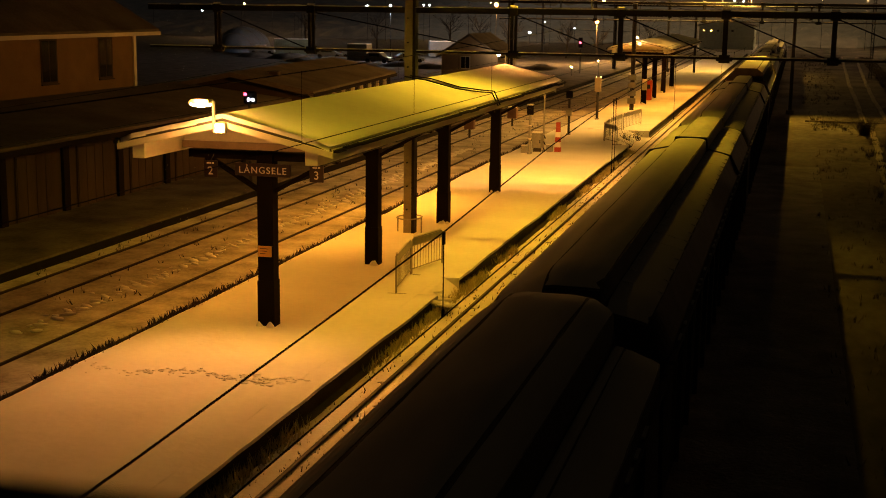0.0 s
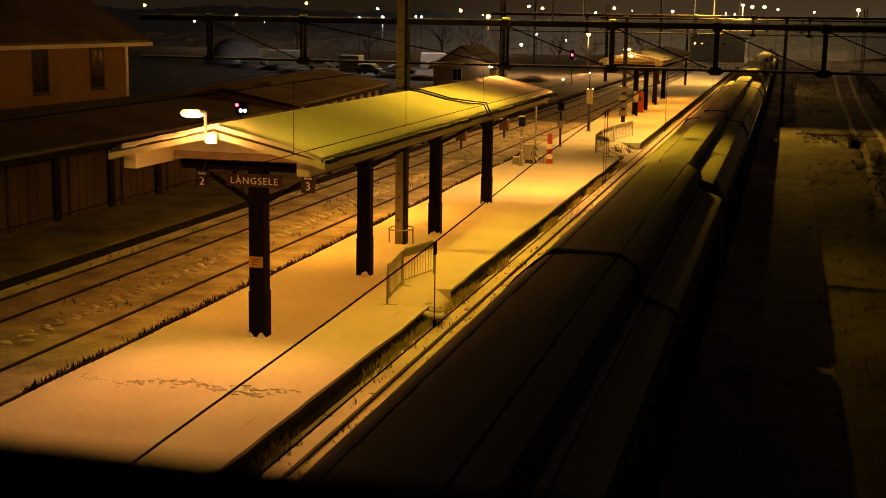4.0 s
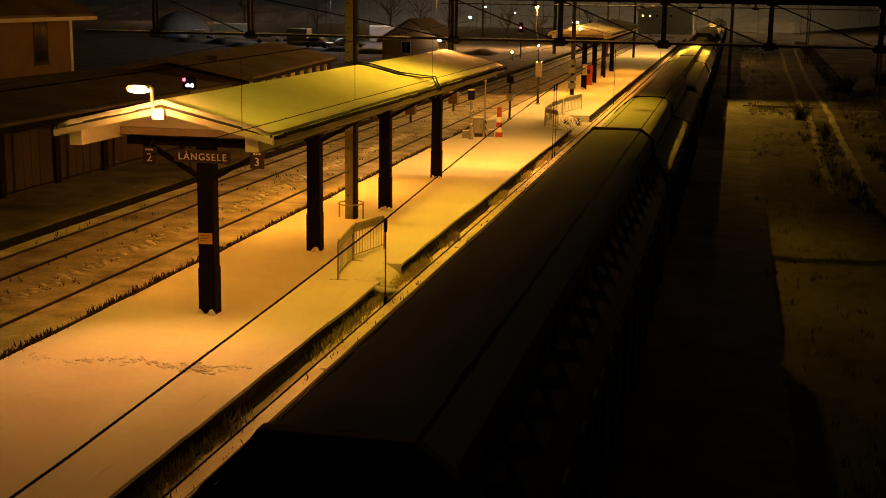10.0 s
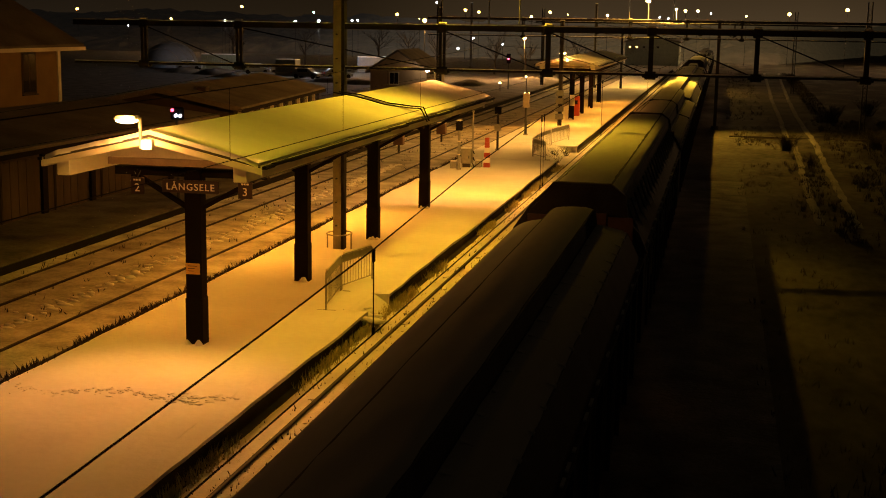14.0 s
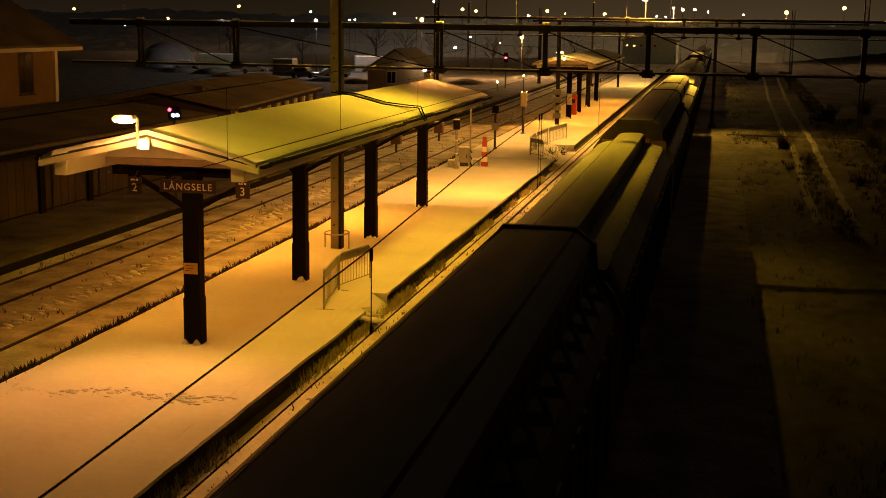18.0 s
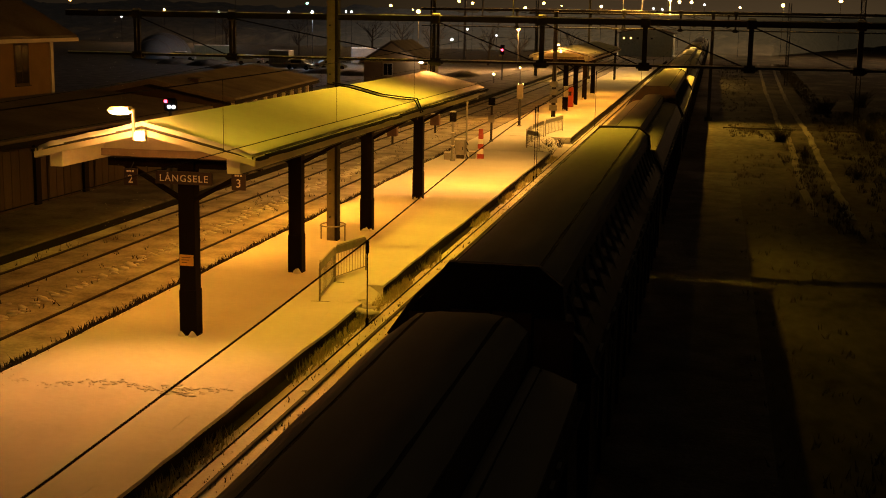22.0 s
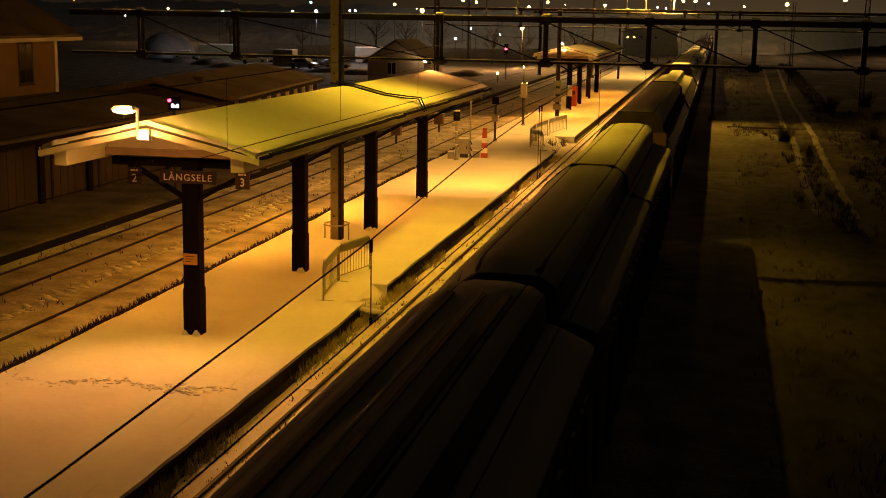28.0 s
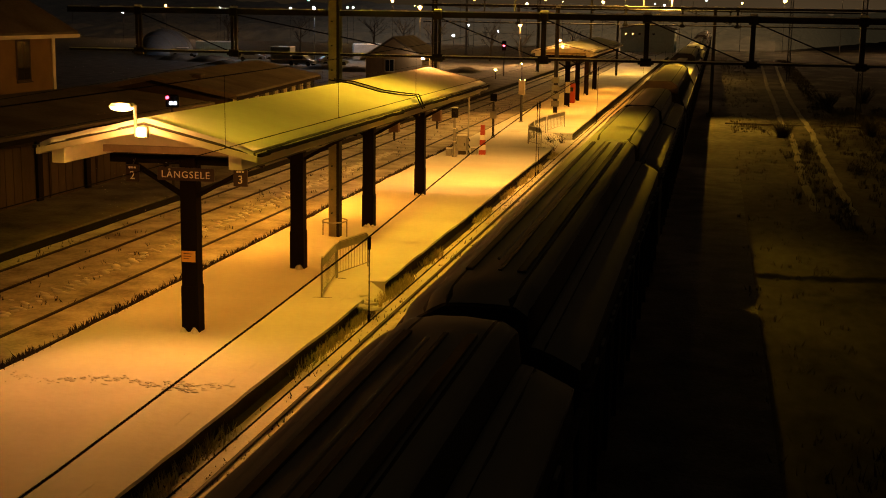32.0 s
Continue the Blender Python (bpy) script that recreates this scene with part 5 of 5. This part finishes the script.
def bare_tree(x, y, height, seed):
    rng = random.Random(seed)
    root = empty("bare_tree", (x, y, ground_height(x, y)), "leafless tree with dark branches", "tree", "bare trees round the yard")
    trunk, crown = bmesh.new(), bmesh.new()
    top = Vector((rng.uniform(-0.3, 0.3), rng.uniform(-0.3, 0.3), height * 0.62))
    tube(trunk, (0, 0, -0.3), top, 0.028 * height, 7, 0.012 * height)

    def limb(p, d, length, r, depth):
        mid = p + d * length * 0.55 + Vector((rng.gauss(0, 0.05), rng.gauss(0, 0.05), 0.02)) * length
        end = mid + (d + Vector((rng.gauss(0, 0.25), rng.gauss(0, 0.25), 0.15))).normalized() * length * 0.45
        tube(crown, p, mid, r, 4, r * 0.75)
        tube(crown, mid, end, r * 0.75, 4, r * 0.4)
        if depth:
            for k in range(4 if depth == 2 else 5):
                start = p.lerp(mid, rng.uniform(0.3, 1.0)) if k % 2 else mid.lerp(end, rng.uniform(0.1, 1.0))
                turn = (d + Vector((rng.uniform(-1, 1), rng.uniform(-1, 1), rng.uniform(0.0, 0.7)))).normalized()
                limb(start, turn, length * rng.uniform(0.4, 0.62), r * 0.5, depth - 1)

    for k in range(9):
        a = k * 2.4 + rng.uniform(-0.4, 0.4)
        h = height * rng.uniform(0.25, 0.62)
        limb(Vector((0, 0, h)) + top * 0.02, Vector((math.cos(a), math.sin(a), rng.uniform(0.5, 1.3))).normalized(), height * rng.uniform(0.25, 0.4), 0.009 * height, 2)
    part("trunk", trunk, TWIG, root)
    part("crown", crown, TWIG, root)


for k, (x, y, h) in enumerate(((-52.0, 214, 8.0), (-45.0, 206, 7.0), (-37.0, 214, 7.5), (-30.5, 206, 6.5), (-90.0, 232, 8.0), (-74.0, 226, 7.5), (-64.0, 240, 8.5), (-24.0, 222, 7.0), (14.5, 104, 4.6), (18.0, 118, 5.4), (15.5, 86, 4.2), (20.5, 98, 5.6), (19.0, 140, 6.0))):
    bare_tree(x, y, h, k)


def tufts(name, spots, h, material, label):
    """Upright blades of dry grass in small clumps."""
    verts, faces = [], []
    for x, y, k in spots:
        z = max(ground_height(x, y), -0.1) if not -14.8 < x < -14.5 else ZP - 0.1
        for _ in range(k):
            a = random.uniform(0, 2 * math.pi)
            bx, by = x + random.gauss(0, 0.09), y + random.gauss(0, 0.14)
            hh, w = h * random.uniform(0.4, 1.1), random.uniform(0.012, 0.03)
            lx, ly = random.gauss(0, 0.35) * hh, random.gauss(0, 0.35) * hh
            i = len(verts)
            verts += [(bx - w * math.cos(a), by - w * math.sin(a), z - 0.03), (bx + w * math.cos(a), by + w * math.sin(a), z - 0.03), (bx + lx, by + ly, z + hh)]
            faces.append((i, i + 1, i + 2))
    me = bpy.data.meshes.new(name)
    me.from_pydata(verts, [], faces)
    me.materials.append(material)
    return tagged(new(name, me), label, "grass", kind="stuff")


spots = []
for _ in range(640):
    y = random.uniform(14, 74)
    n = noise.noise((y * 0.35, 2.2, 0))
    if n > -0.15:
        spots.append((random.gauss(-8.8, 0.045), y, int(5 + 18 * (n + 0.2))))
tufts("edge_weeds", spots, 0.26, GRASS, "dry yellow-green weeds along the foot of the platform edge")
spots = []
for _ in range(420):
    y = random.uniform(18, 75)
    n = noise.noise((y * 0.3, 7.7, 0))
    if n > 0.0:
        spots.append((random.gauss(-15.05, 0.12), y, int(3 + 14 * n)))
for _ in range(330):
    y = random.uniform(30, 120)
    spots.append((random.choice((-17.4, -21.5, -19.0)) + random.gauss(0, 0.5), y, random.randint(1, 5)))
for _ in range(110):
    spots.append((random.uniform(-8.3, -5.6), random.uniform(14, 70), random.randint(1, 4)))
for _ in range(900):
    y = random.uniform(18, 75)
    if noise.noise((y * 0.5, 1.2, 0)) > -0.3:
        spots.append((random.gauss(-14.72, 0.05), y, random.randint(4, 9)))
for _ in range(70):
    spots.append((random.uniform(-8.5, -7.4), random.uniform(14, 72), random.randint(1, 3)))
tufts("track_weeds", spots, 0.15, TWIG, "dark dead weeds poking through the snow between the tracks")
spots = [(random.uniform(-8.75, -6.9), random.uniform(14, 72), random.randint(1, 2)) for _ in range(900)]
tufts("strip_weeds", spots, 0.06, TWIG, "sparse dead stalks in the snow beside the platform")
spots = []
for _ in range(900):
    x, y = random.uniform(1.2, 9), random.uniform(18, 118)
    if noise.noise((x * 0.25, y * 0.08, 5)) > 0.0:
        spots.append((x, y, random.randint(2, 7)))
tufts("field_grass", spots, 0.2, FIELDGRASS, "dry tall grass showing through thin snow")
spots = []
for _ in range(5200):
    x, y = random.uniform(1.4, 24), random.uniform(18, 122)
    if noise.noise((x * 0.3, y * 0.07, 1)) + (0.75 if x > 7.2 + 0.02 * max(0, y - 70) else -0.22) > 0.1:
        spots.append((x, y, random.randint(4, 11)))
for _ in range(900):
    y = random.uniform(118, 250)
    spots.append((random.uniform(8.6, 10.5) + 0.02 * (y - 118), y, random.randint(4, 9)))
    # sparse scrub near the track, added to darken ground that gets little light
    if random.random() < 0.4:
        spots.append((random.uniform(0.8, 4.6), y, random.randint(2, 6)))
tufts("field_scrub", spots, 0.3, TWIG, "dark withered scrub standing in thin snow")


def lane(points, y):
    for (x0, y0), (x1, y1) in zip(points[:-1], points[1:]):
        if y0 <= y <= y1:
            return x0 + (x1 - x0) * (y - y0) / (y1 - y0)
    return points[-1][0]


for points in (((4.2, 30), (4.4, 50), (4.6, 66), (5.2, 87), (5.2, 103), (5.7, 131), (5.9, 151), (6.7, 188), (7.4, 220), (8.0, 250)), ((5.6, 30), (5.9, 50), (6.2, 67), (6.6, 87), (7.0, 104), (7.2, 124), (7.8, 152), (8.8, 190), (10.1, 235), (10.6, 250))):
    verts, faces = [], []
    for k in range(390):
        y = 55 + 0.5 * k
        c = lane(points, y) + 0.10 * noise.noise((y * 0.2, 3, 1))
        w = 0.26 + 0.12 * noise.noise((y * 0.8, 8, 2)) + 0.05 * noise.noise((y * 2.9, 1, 2))
        for q in (-1.0, -0.4, 0.4, 1.0):
            verts.append((c + q * w, y, ground_height(c + q * w, y) + (0.045 if abs(q) < 0.9 else -0.03)))
        if k:
            faces += [(4 * k - 4 + i, 4 * k - 3 + i, 4 * k + 1 + i, 4 * k + i) for i in range(3)]
    me = bpy.data.meshes.new("tyre_track")
    me.from_pydata(verts, [], faces)
    me.materials.append(TRACK_SNOW)
    for f in me.polygons:
        f.use_smooth = True
    tagged(new("tyre_track", me), "pale tyre track pressed into the thin snow", "track", "tyre tracks", "structure")


def clods(name, spots, material, label):
    bm = bmesh.new()
    for x, y, z, r in spots:
        m = Matrix.Translation((x, y, z)) @ Euler((random.uniform(-0.2, 0.2), random.uniform(-0.2, 0.2), random.uniform(-0.6, 0.6))).to_matrix().to_4x4() @ Matrix.Diagonal((r * random.uniform(1.0, 2.4), r * random.uniform(0.6, 1.2), r * 0.32, 1))
        bmesh.ops.create_icosphere(bm, subdivisions=1, radius=1.0, matrix=m)
    return tagged(part(name, bm, material, smooth=True), label, "snow", kind="stuff")


spots = []
for _ in range(150):
    x = random.uniform(-14.2, -9.2)
    y = 23.6 + 0.25 * math.sin(x * 2.0) + random.gauss(0, 0.16) + (0.5 if x > -10.8 else 0) * random.random()
    spots.append((x, y, ZP + 0.022, random.uniform(0.02, 0.05) * (1.6 if x > -10.6 else 1)))
for _ in range(26):
    spots.append((random.gauss(-9.25, 0.3), random.gauss(32.7, 0.35), random.uniform(0.05, 0.3), random.uniform(0.08, 0.2)))
clods("trampled_snow", spots, SNOW, "broken trampled snow across the platform")
spots = []
for k in range(150):
    y = 27 + 0.3 * k
    spots.append((-18.15 + 0.25 * (k % 2) + random.gauss(0, 0.07), y + random.uniform(-0.06, 0.06), ground_height(-18, y) + 0.02, random.uniform(0.09, 0.16)))
    if k % 3 == 0:
        spots.append((random.gauss(-18.3, 0.35), y, ground_height(-18, y) + 0.01, random.uniform(0.06, 0.12)))
clods("footprints", spots, SNOW, "trail of footprints with kicked-up snow between the tracks")
spots = []
for _ in range(220):
    spots.append((random.uniform(-8.4, -5.4), random.uniform(16, 75), -0.04, random.uniform(0.03, 0.08)))
clods("snow_lumps", spots, TRACKBED, "lumps of kicked-up snow between the rails")
# cable duct that crosses the field, its lid half clear of snow
duct = bmesh.new()
for i in range(30):
    x = 0.9 + 0.33 * i
    box(duct, x, x + 0.31, 99.2 + 0.25 * math.sin(x * 0.7), 99.5 + 0.25 * math.sin(x * 0.7), -0.1, 0.07)
tagged(part("cable_duct", duct, STONE), "dark concrete cable duct crossing the snowy field", "duct", kind="stuff")

# snow that falls past the gable lamp
flakes = bmesh.new()
for _ in range(900):
    bmesh.ops.create_icosphere(flakes, subdivisions=0, radius=random.uniform(0.0025, 0.005), matrix=Matrix.Translation((random.gauss(-12.4, 0.4), random.uniform(24.2, 25.3), random.uniform(3.0, 26.0))))
FLAKES = tagged(part("falling_snow", flakes, SNOW), "sparse snowflakes falling past the lit gable", "snow", kind="stuff")

# ---- footbridge under the camera, behind the view ----
fb = empty("footbridge", (0, -1.2, 0), "dark steel footbridge over the tracks", "bridge")
part("deck", boxes((-34, 14, -2.4, 1.65, 6.45, 6.75)), DARKSTEEL, fb)
for y in (-2.35, 1.44):
    part("parapet", boxes((-34, 14, y, y + 0.05, 6.752, 7.82)), BLACK, fb)
    part("handrail", tubes(((-34, y + 0.025, 7.843), (14, y + 0.025, 7.843), 0.025)), BLACK, fb)
for x in (-25.5, -11.8, 3.5):
    for y in (-1.9, 0.0):
        part("leg", boxes((x - 0.15, x + 0.15, y - 0.15, y + 0.15, -0.3, 6.445)), DARKSTEEL, fb)


def run(t):
    """How far the train has gone: it rolls on with a slight gain in speed."""
    return 4.38 * t + 0.011 * t * t


def motions():
    for root, u0 in WAGONS:
        walk(root, [(t * 1.0, pose(TRACK_TRAIN, u0 + run(t), 0)) for t in range(0, 33)])
    walk(FLAKES, [(float(t), pose(0.012 * t, 0.01 * t, -0.58 * t)) for t in range(0, 33, 4)])
    drive = [(0.0, 46.9, 424.0), (5.0, 47.0, 427.0), (7.5, 47.4, 431.0), (9.0, 50.0, 440.0), (12.0, 62.0, 455.0), (20.0, 110.0, 480.0), (32.0, 190.0, 510.0)]
    walk(ROAD_CAR, [(t, pose(x, y, 0.0, 0, 0, 80 if t < 8 else 35)) for t, x, y in drive])


motions()
